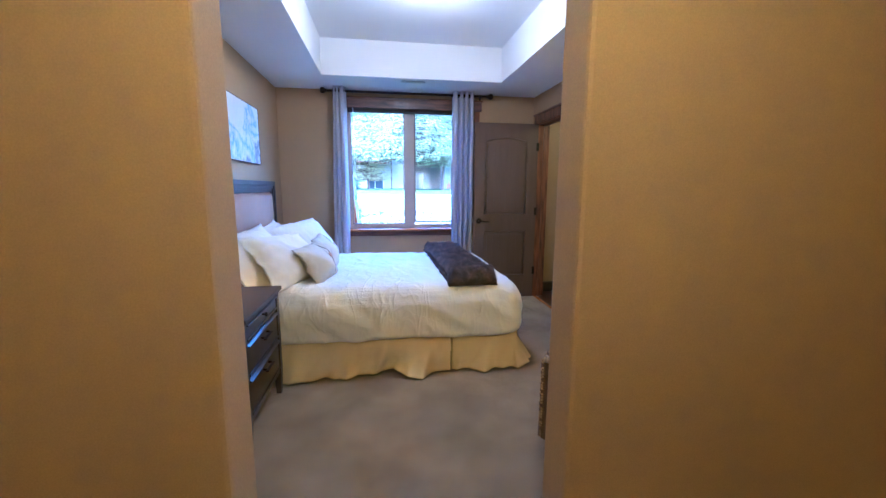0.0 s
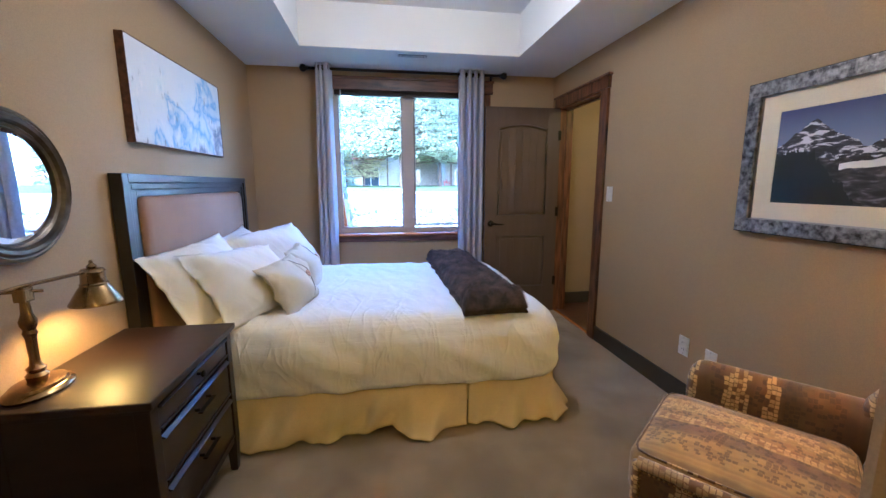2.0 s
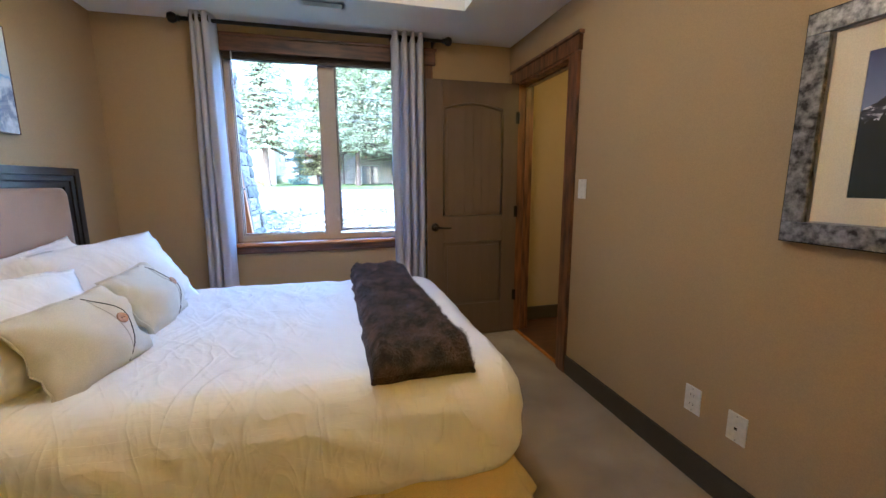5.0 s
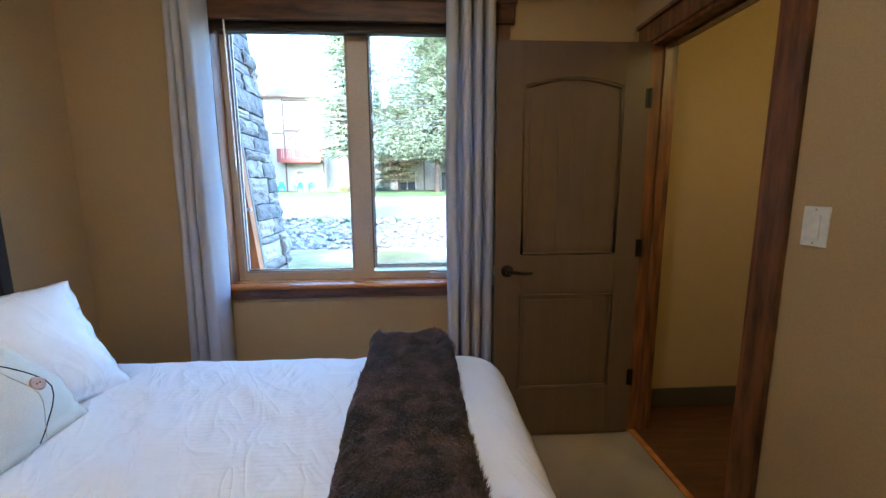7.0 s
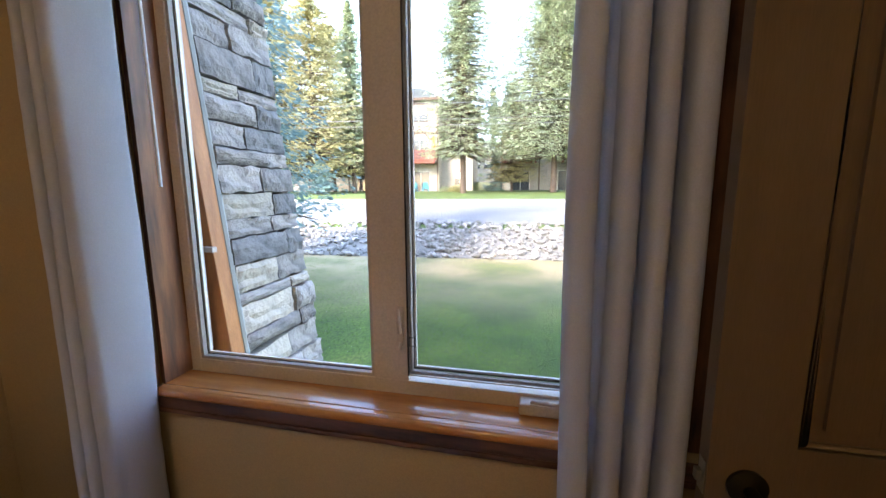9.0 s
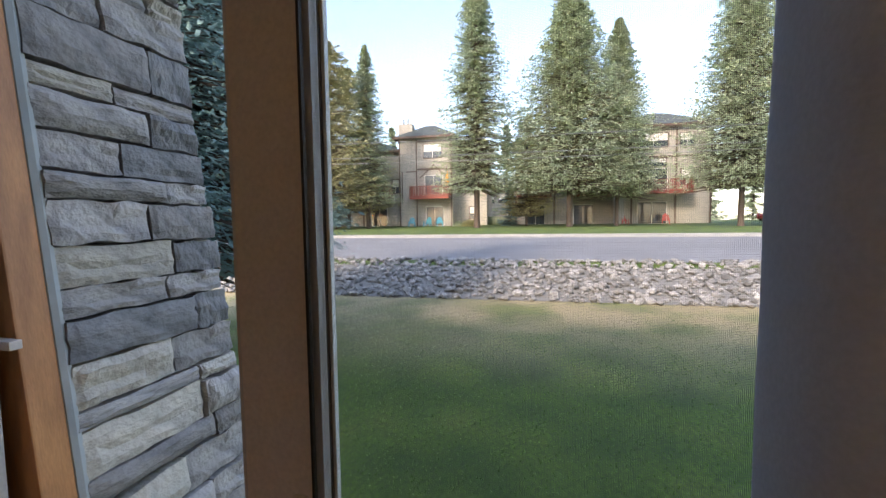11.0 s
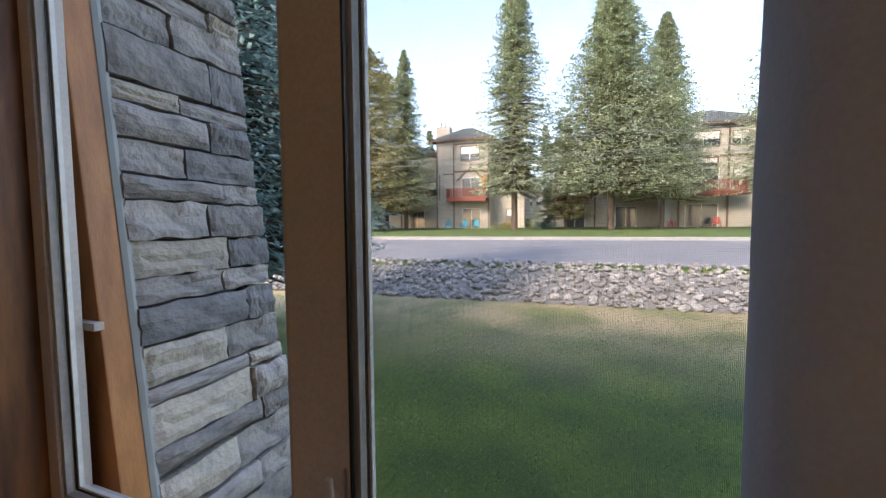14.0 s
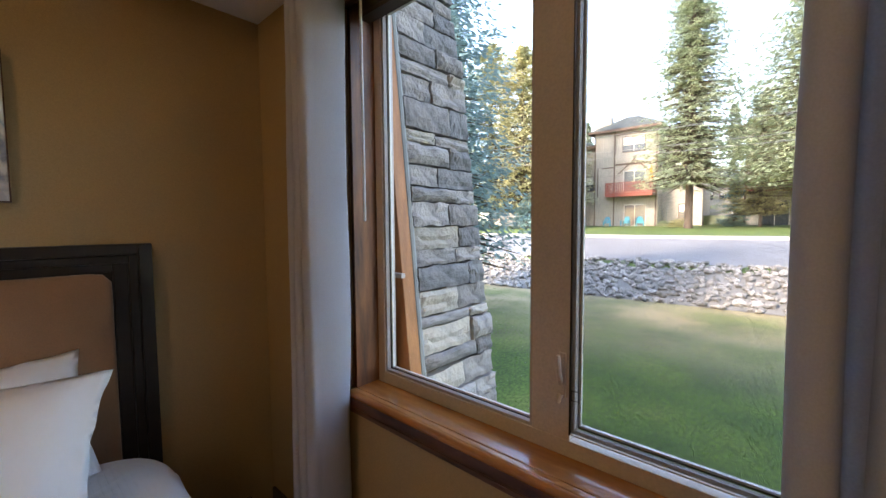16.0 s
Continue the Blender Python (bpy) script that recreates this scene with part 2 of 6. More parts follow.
def canvas_paint(n, l, co):
    sep = n.new("ShaderNodeSeparateXYZ")
    l.new(co, sep.inputs[0])
    y, z = sep.outputs[1], sep.outputs[2]
    rough_ = noise_(n, l, co, 9, 8, distort=1.5)
    low = math_(n, l, "SUBTRACT", 0.10, z)
    mask = math_(n, l, "ADD", math_(n, l, "MULTIPLY", low, 1.3), math_(n, l, "MULTIPLY", math_(n, l, "SUBTRACT", noise_(n, l, co, 4.5, 5, distort=0.8), 0.5), 1.9))
    blue = math_(n, l, "ADD", math_(n, l, "MULTIPLY", y, 0.45), mask)
    base = ramped(n, l, blue, ((0.04, (0.66, 0.68, 0.72)), (0.17, (0.54, 0.61, 0.70)), (0.26, (0.15, 0.36, 0.62)), (0.33, (0.42, 0.54, 0.68)), (0.46, (0.66, 0.67, 0.71)), (0.66, (0.08, 0.12, 0.22)), (0.78, (0.40, 0.42, 0.46))))
    specks = ramped(n, l, noise_(n, l, co, 24, 6, (1, 1, 0.55)), ((0.52, (0, 0, 0)), (0.64, (1, 1, 1))))
    wet = ramped(n, l, mask, ((0.02, (0, 0, 0)), (0.22, (1, 1, 1))))
    out = blend(n, l, math_(n, l, "MULTIPLY", math_(n, l, "MULTIPLY", specks, wet), 0.75), base, (0.76, 0.75, 0.76))
    specks2 = ramped(n, l, noise_(n, l, co, 31, 5, (1, 1, 0.5)), ((0.60, (0, 0, 0)), (0.70, (1, 1, 1))))
    out = blend(n, l, math_(n, l, "MULTIPLY", math_(n, l, "MULTIPLY", specks2, wet), 0.8), out, (0.12, 0.13, 0.17))
    out = blend(n, l, math_(n, l, "MULTIPLY", rough_, 0.35), out, (0.72, 0.71, 0.74))
    return out, noise_(n, l, co, 300, 3)


def mountain(n, l, co):
    """Snowy peak, meadow and dark trees; the picture is 0.47 m wide and 0.39 m high."""
    sep = n.new("ShaderNodeSeparateXYZ")
    l.new(co, sep.inputs[0])
    x, z = sep.outputs[0], sep.outputs[2]
    jag = math_(n, l, "MULTIPLY", math_(n, l, "SUBTRACT", noise_(n, l, co, 22, 6, (1, 1, 0.3)), 0.5), 0.055)
    sky_ = ramped(n, l, math_(n, l, "MULTIPLY", math_(n, l, "ADD", z, 0.2), 2.5), ((0.55, (0.22, 0.26, 0.42)), (1.0, (0.045, 0.05, 0.16))))
    peak = math_(n, l, "SUBTRACT", 0.142, math_(n, l, "MULTIPLY", math_(n, l, "ABSOLUTE", math_(n, l, "ADD", x, 0.085)), 0.68))
    peak2 = math_(n, l, "SUBTRACT", 0.100, math_(n, l, "MULTIPLY", math_(n, l, "ABSOLUTE", math_(n, l, "ADD", x, 0.155)), 0.9))
    far = math_(n, l, "SUBTRACT", 0.035, math_(n, l, "MULTIPLY", math_(n, l, "ABSOLUTE", math_(n, l, "SUBTRACT", x, 0.15)), 0.22))
    ridge = math_(n, l, "ADD", math_(n, l, "MAXIMUM", math_(n, l, "MAXIMUM", peak, peak2), far), jag)
    rock = ramped(n, l, noise_(n, l, co, 30, 6, (0.5, 1, 1.6), 1.2), ((0.44, (0.020, 0.018, 0.026)), (0.535, (0.06, 0.055, 0.075)), (0.575, (0.62, 0.60, 0.68))))
    out = blend(n, l, math_(n, l, "LESS_THAN", z, ridge), sky_, rock)
    snow = math_(n, l, "LESS_THAN", math_(n, l, "ABSOLUTE", math_(n, l, "ADD", z, math_(n, l, "SUBTRACT", 0.052, math_(n, l, "MULTIPLY", x, 0.10)))), math_(n, l, "MULTIPLY", noise_(n, l, co, 12, 4, (1, 1, 3)), 0.028))
    ground_ = ramped(n, l, noise_(n, l, co, 20, 6, (0.6, 1, 2.2), 0.8), ((0.40, (0.018, 0.013, 0.012)), (0.55, (0.055, 0.042, 0.040)), (0.66, (0.20, 0.17, 0.18))))
    meadow = math_(n, l, "LESS_THAN", math_(n, l, "ADD", z, jag), -0.015)
    out = blend(n, l, meadow, out, ground_)
    out = blend(n, l, math_(n, l, "MULTIPLY", snow, math_(n, l, "GREATER_THAN", x, 0.02)), out, (0.70, 0.68, 0.70))
    trees_ = math_(n, l, "ADD", math_(n, l, "MULTIPLY", math_(n, l, "SUBTRACT", -0.07, x), 1.1), math_(n, l, "MULTIPLY", math_(n, l, "SUBTRACT", noise_(n, l, co, 60, 3, (1, 1, 0.12)), 0.5), 0.12))
    tm = math_(n, l, "LESS_THAN", z, math_(n, l, "MINIMUM", math_(n, l, "ADD", trees_, -0.005), math_(n, l, "ADD", math_(n, l, "MULTIPLY", noise_(n, l, co, 75, 2, (1, 1, 0.1)), 0.10), -0.03)))
    out = blend(n, l, tm, out, (0.008, 0.009, 0.008))
    return out, None


def screen_mesh():
    m = bpy.data.materials.new("screen_mesh")
    m.use_nodes = True
    n, l = m.node_tree.nodes, m.node_tree.links
    tc, sep = n.new("ShaderNodeTexCoord"), n.new("ShaderNodeSeparateXYZ")
    l.new(tc.outputs["Object"], sep.inputs[0])
    lines = [math_(n, l, "LESS_THAN", math_(n, l, "FRACT", math_(n, l, "MULTIPLY", sep.outputs[k], 1 / 0.0016)), 0.17) for k in (0, 2)]
    fac = math_(n, l, "MAXIMUM", *lines)
    tr, di, mx = n.new("ShaderNodeBsdfTransparent"), n.new("ShaderNodeBsdfDiffuse"), n.new("ShaderNodeMixShader")
    di.inputs[0].default_value = (0.16, 0.16, 0.16, 1)
    l.new(fac, mx.inputs[0]), l.new(tr.outputs[0], mx.inputs[1]), l.new(di.outputs[0], mx.inputs[2])
    l.new(mx.outputs[0], n["Material Output"].inputs[0])
    return m


def lit_cloth(name, colour, strength):
    m = glow(name, colour, strength)
    m.node_tree.nodes["Principled BSDF"].inputs["Roughness"].default_value = 0.8
    return m


def cotton(stripes):
    def layers(n, l, co):
        sep = n.new("ShaderNodeSeparateXYZ")
        l.new(co, sep.inputs[0])
        def creases(turn, stretch, scale, thin):
            m1, m2 = n.new("ShaderNodeMapping"), n.new("ShaderNodeMapping")
            m1.inputs["Rotation"].default_value, m2.inputs["Scale"].default_value = turn, stretch
            l.new(co, m1.inputs[0]), l.new(m1.outputs[0], m2.inputs[0])
            x = math_(n, l, "ABSOLUTE", math_(n, l, "SUBTRACT", noise_(n, l, m2.outputs[0], scale, 2, None, 0.8), 0.5))
            return ramped(n, l, x, ((0.0, (1, 1, 1)), (thin * 0.4, (0.45, 0.45, 0.45)), (thin, (0, 0, 0))))
        where = ramped(n, l, noise_(n, l, co, 2.6, 2), ((0.40, (0, 0, 0)), (0.62, (1, 1, 1))))
        h = math_(n, l, "MULTIPLY", math_(n, l, "MULTIPLY", creases((0, 0, 0.35), (2.6, 1.0, 1.0), 2.6, 0.10), where), 0.55)
        h = math_(n, l, "ADD", h, math_(n, l, "MULTIPLY", creases((0, 0, -0.5), (3.2, 1.0, 1.2), 3.4, 0.12), 0.22))
        h = math_(n, l, "ADD", h, math_(n, l, "MULTIPLY", creases((0.3, 0.2, 1.2), (2.2, 1.0, 1.6), 7.0, 0.10), 0.07))
        h = math_(n, l, "ADD", h, math_(n, l, "MULTIPLY", noise_(n, l, co, 8, 4), 0.55))
        if stripes:
            h = math_(n, l, "ADD", h, math_(n, l, "MULTIPLY", math_(n, l, "GREATER_THAN", math_(n, l, "FRACT", math_(n, l, "MULTIPLY", sep.outputs[1], 55.0)), 0.5), 0.08))
        colour = ramped(n, l, noise_(n, l, co, 5, 4), ((0.3, (0.77, 0.765, 0.76)), (0.7, (0.81, 0.805, 0.80))))
        return colour, h
    return layers


SHEET = mixed("white_striped_cotton", cotton(True), 0.75, 0.05, 1.0)
SHEET.node_tree.nodes["Bump"].inputs["Distance"].default_value = 0.0080
CASE = mixed("white_pillow_cotton", cotton(False), 0.8, 0.05, 1.0)
CASE.node_tree.nodes["Bump"].inputs["Distance"].default_value = 0.0045
# one weave; the upright and back copies carry their shade as darker colour
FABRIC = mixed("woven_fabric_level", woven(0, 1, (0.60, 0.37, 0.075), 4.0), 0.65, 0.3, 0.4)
FABRICV = mixed("woven_fabric_upright_shaded", woven(1, 2, (0.30, 0.13, 0.030), 0.6), 0.65, 0.3, 0.4)
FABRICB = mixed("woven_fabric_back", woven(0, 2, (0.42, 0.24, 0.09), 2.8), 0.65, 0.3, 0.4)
CANVAS = mixed("painted_canvas", canvas_paint, 0.6, 0.0, 0.3)
PHOTO = mixed("photograph", mountain, 0.45, 0.0, 0.0)
MATBOARD = shade("mat_board", (0.66, 0.58, 0.43), 0.9, second=(0.65, 0.57, 0.42), fine=300, bump=0.05)
MOTTLE = shade("mottled_silver", (0.34, 0.32, 0.30), 0.35, metal=0.6, second=(0.035, 0.030, 0.030), scale=45, fine=190, bump=0.6, detail=9, cover=0.49)
BLIND = shade("dark_blind", (0.040, 0.022, 0.016), 0.6, second=(0.025, 0.014, 0.010), scale=5, fine=60, bump=0.05, stretch=(0.5, 5, 5))
CLEAR = shade("clear_plastic", (0.70, 0.70, 0.70), 0.15, second=(0.6, 0.6, 0.6), bump=0.0)
BUTTON = shade("button_wood", (0.48, 0.26, 0.13), 0.4, second=(0.30, 0.15, 0.08), scale=40, bump=0.0)
BOARDWOOD = shade("pine_batten", (0.42, 0.30, 0.17), 0.7, scale=5, fine=60, stretch=(1, 5, 5))
SCREEN = screen_mesh()
LAMPSHADE = lit_cloth("lampshade", (1.0, 0.74, 0.22), 0.22)
leaf_n, leaf_l = LAMPSHADE.node_tree.nodes, LAMPSHADE.node_tree.links
through_, both_ = leaf_n.new("ShaderNodeBsdfTranslucent"), leaf_n.new("ShaderNodeMixShader")
through_.inputs[0].default_value, both_.inputs[0].default_value = (1.0, 0.84, 0.22, 1), 0.55
leaf_l.new(leaf_n["Principled BSDF"].outputs[0], both_.inputs[1]), leaf_l.new(through_.outputs[0], both_.inputs[2])
leaf_l.new(both_.outputs[0], leaf_n["Material Output"].inputs[0])
LAMPGLASS = lit_cloth("lamp_glass", (1.0, 0.86, 0.66), 0.5)
BULB = glow("bulb", (1.0, 0.48, 0.12), 1.6)

PICGLASS = glass("picture_glass")


# ---- shapes ----
def part(name, bm, material, parent=None, label="", smooth=False, kind="", at=None, bevel=0.0):
    me = bpy.data.meshes.new(name)
    if bevel:
        bmesh.ops.bevel(bm, geom=bm.edges[:], offset=bevel, segments=2, affect="EDGES", profile=0.6, clamp_overlap=True)
    bm.to_mesh(me)
    bm.free()
    me.materials.append(material)
    if smooth:
        me.shade_smooth()
        if smooth != "all":
            me.set_sharp_from_angle(angle=radians(40))
    ob = new(name, me)
    ob.parent = parent
    if at is not None:
        ob.matrix_local = at
    return tagged(ob, label, kind=kind)


def thing(name, label, category, at, group=""):
    ob = new(name)
    ob.matrix_world = at
    ob.empty_display_size = 0.1
    return tagged(ob, label, category, group)


def box(x0, x1, y0, y1, z0, z1, bm=None):
    bm = bm or bmesh.new()
    m = Matrix.Translation(((x0 + x1) / 2, (y0 + y1) / 2, (z0 + z1) / 2)) @ Matrix.Diagonal((abs(x1 - x0), abs(y1 - y0), abs(z1 - z0), 1))
    bmesh.ops.create_cube(bm, size=1, matrix=m)
    return bm


def boxes(*rows):
    bm = bmesh.new()
    for r in rows:
        box(*r, bm=bm)
    return bm


def lathe(profile, n=32, bm=None, m=None):
    """Turned shape about z from (radius, height) pairs."""
    bm = bm or bmesh.new()
    rings = []
    for r, z in profile:
        rings.append([bm.verts.new((r * math.cos(2 * math.pi * i / n), r * math.sin(2 * math.pi * i / n), z)) for i in range(n)])
    for a, b in zip(rings, rings[1:]):
        for i in range(n):
            bm.faces.new((a[i], a[(i + 1) % n], b[(i + 1) % n], b[i]))
    bm.faces.new(rings[0][::-1]), bm.faces.new(rings[-1])
    if m is not None:
        bmesh.ops.transform(bm, matrix=m, verts=[v for ring in rings for v in ring])
    return bm


def tube(points, radius, n=10, bm=None, closed=False):
    """A round bar along points; radius a number or one for each point."""
    bm = bm or bmesh.new()
    pts = [Vector(p) for p in points]
    rad = radius if isinstance(radius, (list, tuple)) else [radius] * len(pts)
    rings = []
    for i, p in enumerate(pts):
        if closed:
            d = pts[(i + 1) % len(pts)] - pts[i - 1]
        else:
            d = pts[min(i + 1, len(pts) - 1)] - pts[max(i - 1, 0)]
        q = d.to_track_quat("Z", "Y")
        rings.append([bm.verts.new(p + q @ Vector((rad[i] * math.cos(2 * math.pi * k / n), rad[i] * math.sin(2 * math.pi * k / n), 0))) for k in range(n)])
    pairs = list(zip(rings, rings[1:])) + ([(rings[-1], rings[0])] if closed else [])
    for a, b in pairs:
        for k in range(n):
            bm.faces.new((a[k], a[(k + 1) % n], b[(k + 1) % n], b[k]))
    if not closed:
        bm.faces.new(rings[0][::-1]), bm.faces.new(rings[-1])
    return bm


def loft(w, d, profile, corner=0.05, n=96, wobble=None, cap=True, bottom=True):
    """Rings of a rounded rectangle w x d about the origin, one for each (inset, z)."""
    bm = bmesh.new()
    rings = []
    for inset, z in profile:
        hw, hd = max(w / 2 - inset, 0.002), max(d / 2 - inset, 0.002)
        r = min(max(corner - inset * 0.3, 0.01), hw * 0.98, hd * 0.98)
        ring = []
        straight = [2 * (hd - r), 2 * (hw - r), 2 * (hd - r), 2 * (hw - r)]
        arc = math.pi / 2 * r
        total = sum(straight) + 4 * arc
        big = 2 * (w + d)
        for i in range(n):
            s = total * i / n
            k = 0
            while s > straight[k] + arc and k < 3:
                s -= straight[k] + arc
                k += 1
            cx, cy = (hw - r), (hd - r)
            base = [(hw, -cy, 0, 1), (cx, hd, -1, 0), (-hw, cy, 0, -1), (-cx, -hd, 1, 0)][k]
            cc = [(cx, cy), (-cx, cy), (-cx, -cy), (cx, -cy)][k]
            if s <= straight[k]:
                x, y = base[0] + base[2] * s, base[1] + base[3] * s
            else:
                a = (s - straight[k]) / arc * math.pi / 2 + k * math.pi / 2
                x, y = cc[0] + r * math.cos(a), cc[1] + r * math.sin(a)
            v = Vector((x, y, z))
            if wobble:
                v = wobble(v, inset)
            ring.append(bm.verts.new(v))
        rings.append(ring)
    for a, b in zip(rings, rings[1:]):
        for i in range(n):
            bm.faces.new((a[i], a[(i + 1) % n], b[(i + 1) % n], b[i]))
    if cap:
        bm.faces.new(rings[-1])
    if bottom:
        bm.faces.new(rings[0][::-1])
    return bm


def sheet(fn, nu, nv, thick=0.0):
    """A surface from fn(u, v), u and v from 0 to 1."""
    bm = bmesh.new()
    g = [[bm.verts.new(fn(i / nu, j / nv)) for j in range(nv + 1)] for i in range(nu + 1)]
    for i in range(nu):
        for j in range(nv):
            bm.faces.new((g[i][j], g[i + 1][j], g[i + 1][j + 1], g[i][j + 1]))
    if thick:
        bmesh.ops.recalc_face_normals(bm, faces=bm.faces[:])
        bmesh.ops.solidify(bm, geom=bm.faces[:], thickness=thick)
    return bm


def frame_bars(x0, x1, z0, z1, width, y0, y1, bm=None):
    """Four bars round an opening in the xz plane, butted."""
    bm = bm or bmesh.new()
    box(x0 - width, x1 + width, y0, y1, z1, z1 + width, bm), box(x0 - width, x1 + width, y0, y1, z0 - width, z0, bm)
    box(x0 - width, x0, y0, y1, z0, z1, bm), box(x1, x1 + width, y0, y1, z0, z1, bm)
    return bm


XL, XR, YN, YS, ZC, ZT = -1.11, 1.79, 4.640, 0.98, 2.35, 2.68


# ---- structure ----
def structure(name, bm, material, parent=None, **more):
    return part(name, bm, material, parent, kind="structure", **more)


structure("floor", box(-1.22, 1.91, -1.3, YN, -0.12, 0), CARPET, label="beige-grey cut pile carpet with worn paths")
structure("hall_floor", box(1.91, 3.3, 2.7, YN, -0.12, -0.004), HALLWOOD, label="dark red-brown hall floor boards")
structure("threshold", box(1.79, 1.82, 3.72, 4.44, 0.0, 0.006), HONEY, label="narrow wooden threshold strip")
structure("hall_floor_edge", box(1.8205, 1.91, 3.72, 4.44, 0.0, 0.004), HALLWOOD, label="dark red-brown hall floor boards")
# window opening x -0.40..1.06, z 0.84..2.23
WX0, WX1, WZ0, WZ1 = -0.40, 1.06, 0.80, 2.24
structure("wall_north", boxes((-1.22, WX0, YN, 4.80, 0, 2.9), (WX1, 3.3, YN, 4.80, -0.12, 2.9), (WX0, WX1, YN, 4.80, 0, WZ0), (WX0, WX1, YN, 4.80, WZ1, 2.9)), PAINT, label="tan painted drywall")
structure("wall_west", box(-1.22, XL, -1.3, YN, 0, 2.9), PAINT, label="tan painted drywall")
structure("wall_east", boxes((XR, 1.91, -1.3, 3.72, 0, 2.9), (XR, 1.91, 4.44, YN, 0, 2.9), (XR, 1.91, 3.72, 4.44, 2.03, 2.9)), PAINT, label="tan painted drywall")
structure("wall_south", boxes((XL, -0.340, 0.835, 0.995, 0, 2.9)), PAINT, label="tan drywall beside the wide opening", bevel=0.012)
structure("wall_south", boxes((0.433, XR, 0.82, 0.952, 0, 2.9)), PAINT, label="tan drywall beside the wide opening", bevel=0.012)
structure("wall_south_head", box(-0.339, 0.432, 0.84, 0.952, 2.25, 2.9), PAINT)
structure("wall_closet_back", box(-1.22, 1.91, -1.42, -1.3, -0.12, 2.9), PAINT)
structure("wall_hall_east", box(3.3, 3.42, 2.6, 4.8, -0.12, 2.9), PAINT)
structure("wall_hall_south", box(1.91, 3.3, 2.58, 2.7, -0.12, 2.9), PAINT)
# tray ceiling
TX0, TX1, TY0, TY1 = -0.55, 1.21, 1.55, 4.06
structure("ceiling", boxes((XL, TX0, 0.996, YN, ZC, 2.9), (TX1, XR, 0.953, YN, ZC, 2.9), (TX0, TX1, TY1, YN, ZC, 2.9), (TX0, TX1, 0.953, TY0, ZC, 2.9), (TX0, TX1, TY0, TY1, ZT, 2.9)), WHITE, label="white painted tray ceiling")
structure("closet_ceiling", box(XL, XR, -1.3, 0.82, ZC, 2.9), WHITE)
structure("hall_ceiling", box(1.91, 3.3, 2.7, YN, ZC, 2.9), WHITE)
structure("roof_slab", box(-1.6, 3.6, -1.6, 4.8, 2.9, 3.1), WHITE)


def skirting(name, x0, x1, y0, y1):
    structure(name, box(x0, x1, y0, y1, 0.0, 0.125), TRIMDARK, bevel=0.004, label="dark brown painted baseboard")


skirting("baseboard_east", XR - 0.015, XR, 1.0, 3.622)
skirting("baseboard_west", XL, XL + 0.015, 1.0, 4.53)
skirting("baseboard_north", XL + 0.016, 1.76, YN - 0.015, YN)
skirting("baseboard_hall", 1.93, 3.28, YN - 0.015, YN)
skirting("baseboard_south", 0.45, XR - 0.016, 0.9525, 0.9675)



# ---- door, trims, window ----
def extruded(points, y0, y1, bm=None):
    """A flat outline in xz, given thickness along y."""
    bm = bm or bmesh.new()
    a, b = [bm.verts.new((x, y0, z)) for x, z in points], [bm.verts.new((x, y1, z)) for x, z in points]
    n = len(points)
    for i in range(n):
        bm.faces.new((a[i], a[(i + 1) % n], b[(i + 1) % n], b[i]))
    bm.faces.new(a[::-1]), bm.faces.new(b)
    bmesh.ops.recalc_face_normals(bm, faces=bm.faces[:])
    return bm


DY0, DY1, DZ = 3.715, 4.44, 2.025
casing = new("trim")
tagged(casing, "dark stained knotty alder door casing", kind="structure")
for y0, y1 in ((DY0 - 0.095, DY0 - 0.002), (DY1 + 0.002, 4.53)):
    part("side_casing", box(1.768, 1.79, y0, y1, 0, DZ), ALDER, casing, bevel=0.004, kind="structure")
part("head_casing", box(1.764, 1.79, DY0 - 0.105, 4.54, DZ, DZ + 0.088), ALDER, casing, bevel=0.004, kind="structure")
part("head_cap", box(1.752, 1.79, DY0 - 0.12, 4.548, DZ + 0.088, DZ + 0.108), ALDER, casing, bevel=0.004, kind="structure")
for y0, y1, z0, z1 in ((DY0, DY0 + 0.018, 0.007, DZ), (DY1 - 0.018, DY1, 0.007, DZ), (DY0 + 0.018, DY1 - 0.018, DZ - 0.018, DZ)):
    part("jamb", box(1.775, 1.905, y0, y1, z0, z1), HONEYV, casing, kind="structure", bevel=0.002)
    part("jamb_stop", box(1.835, 1.87, y0 + (0.018 if y0 == DY0 else -0.010 if z0 < 1 else 0), y0 + (0.028 if y0 == DY0 else 0.0) if z0 < 1 else y1, z0 if z0 < 1 else DZ - 0.03, z1 if z0 < 1 else DZ - 0.018), ALDER, casing, kind="structure")

door = new("door_1")
tagged(door, "open brown painted door with an arched upper panel", kind="structure")
SX0, SX1, SY = 1.025, 1.765, 4.40
P0, P1 = SX0 + 0.125, SX1 - 0.125
part("slab", box(SX0, SX1, SY + 0.010, SY + 0.036, 0.012, 2.012), DOORPAINT, door, kind="structure")
arch = [(P0 + (P1 - P0) * k / 20, 1.815 + 0.042 * math.sin(math.pi * k / 20)) for k in range(21)]
part("top_rail", extruded([(P0, 2.012)] + arch + [(P1, 2.012)], SY, SY + 0.0098), DOORPAINT, door, kind="structure")
for name, x0, x1, z0, z1 in (("stile", SX0, P0 - 0.0005, 0.012, 2.012), ("stile", P1 + 0.0005, SX1, 0.012, 2.012), ("lock_rail", P0, P1, 0.80, 1.00), ("bottom_rail", P0, P1, 0.012, 0.28)):
    part(name, box(x0, x1, SY, SY + 0.0098, z0, z1), DOORPAINT, door, kind="structure")
PW = (P1 - P0 - 0.07) / 6
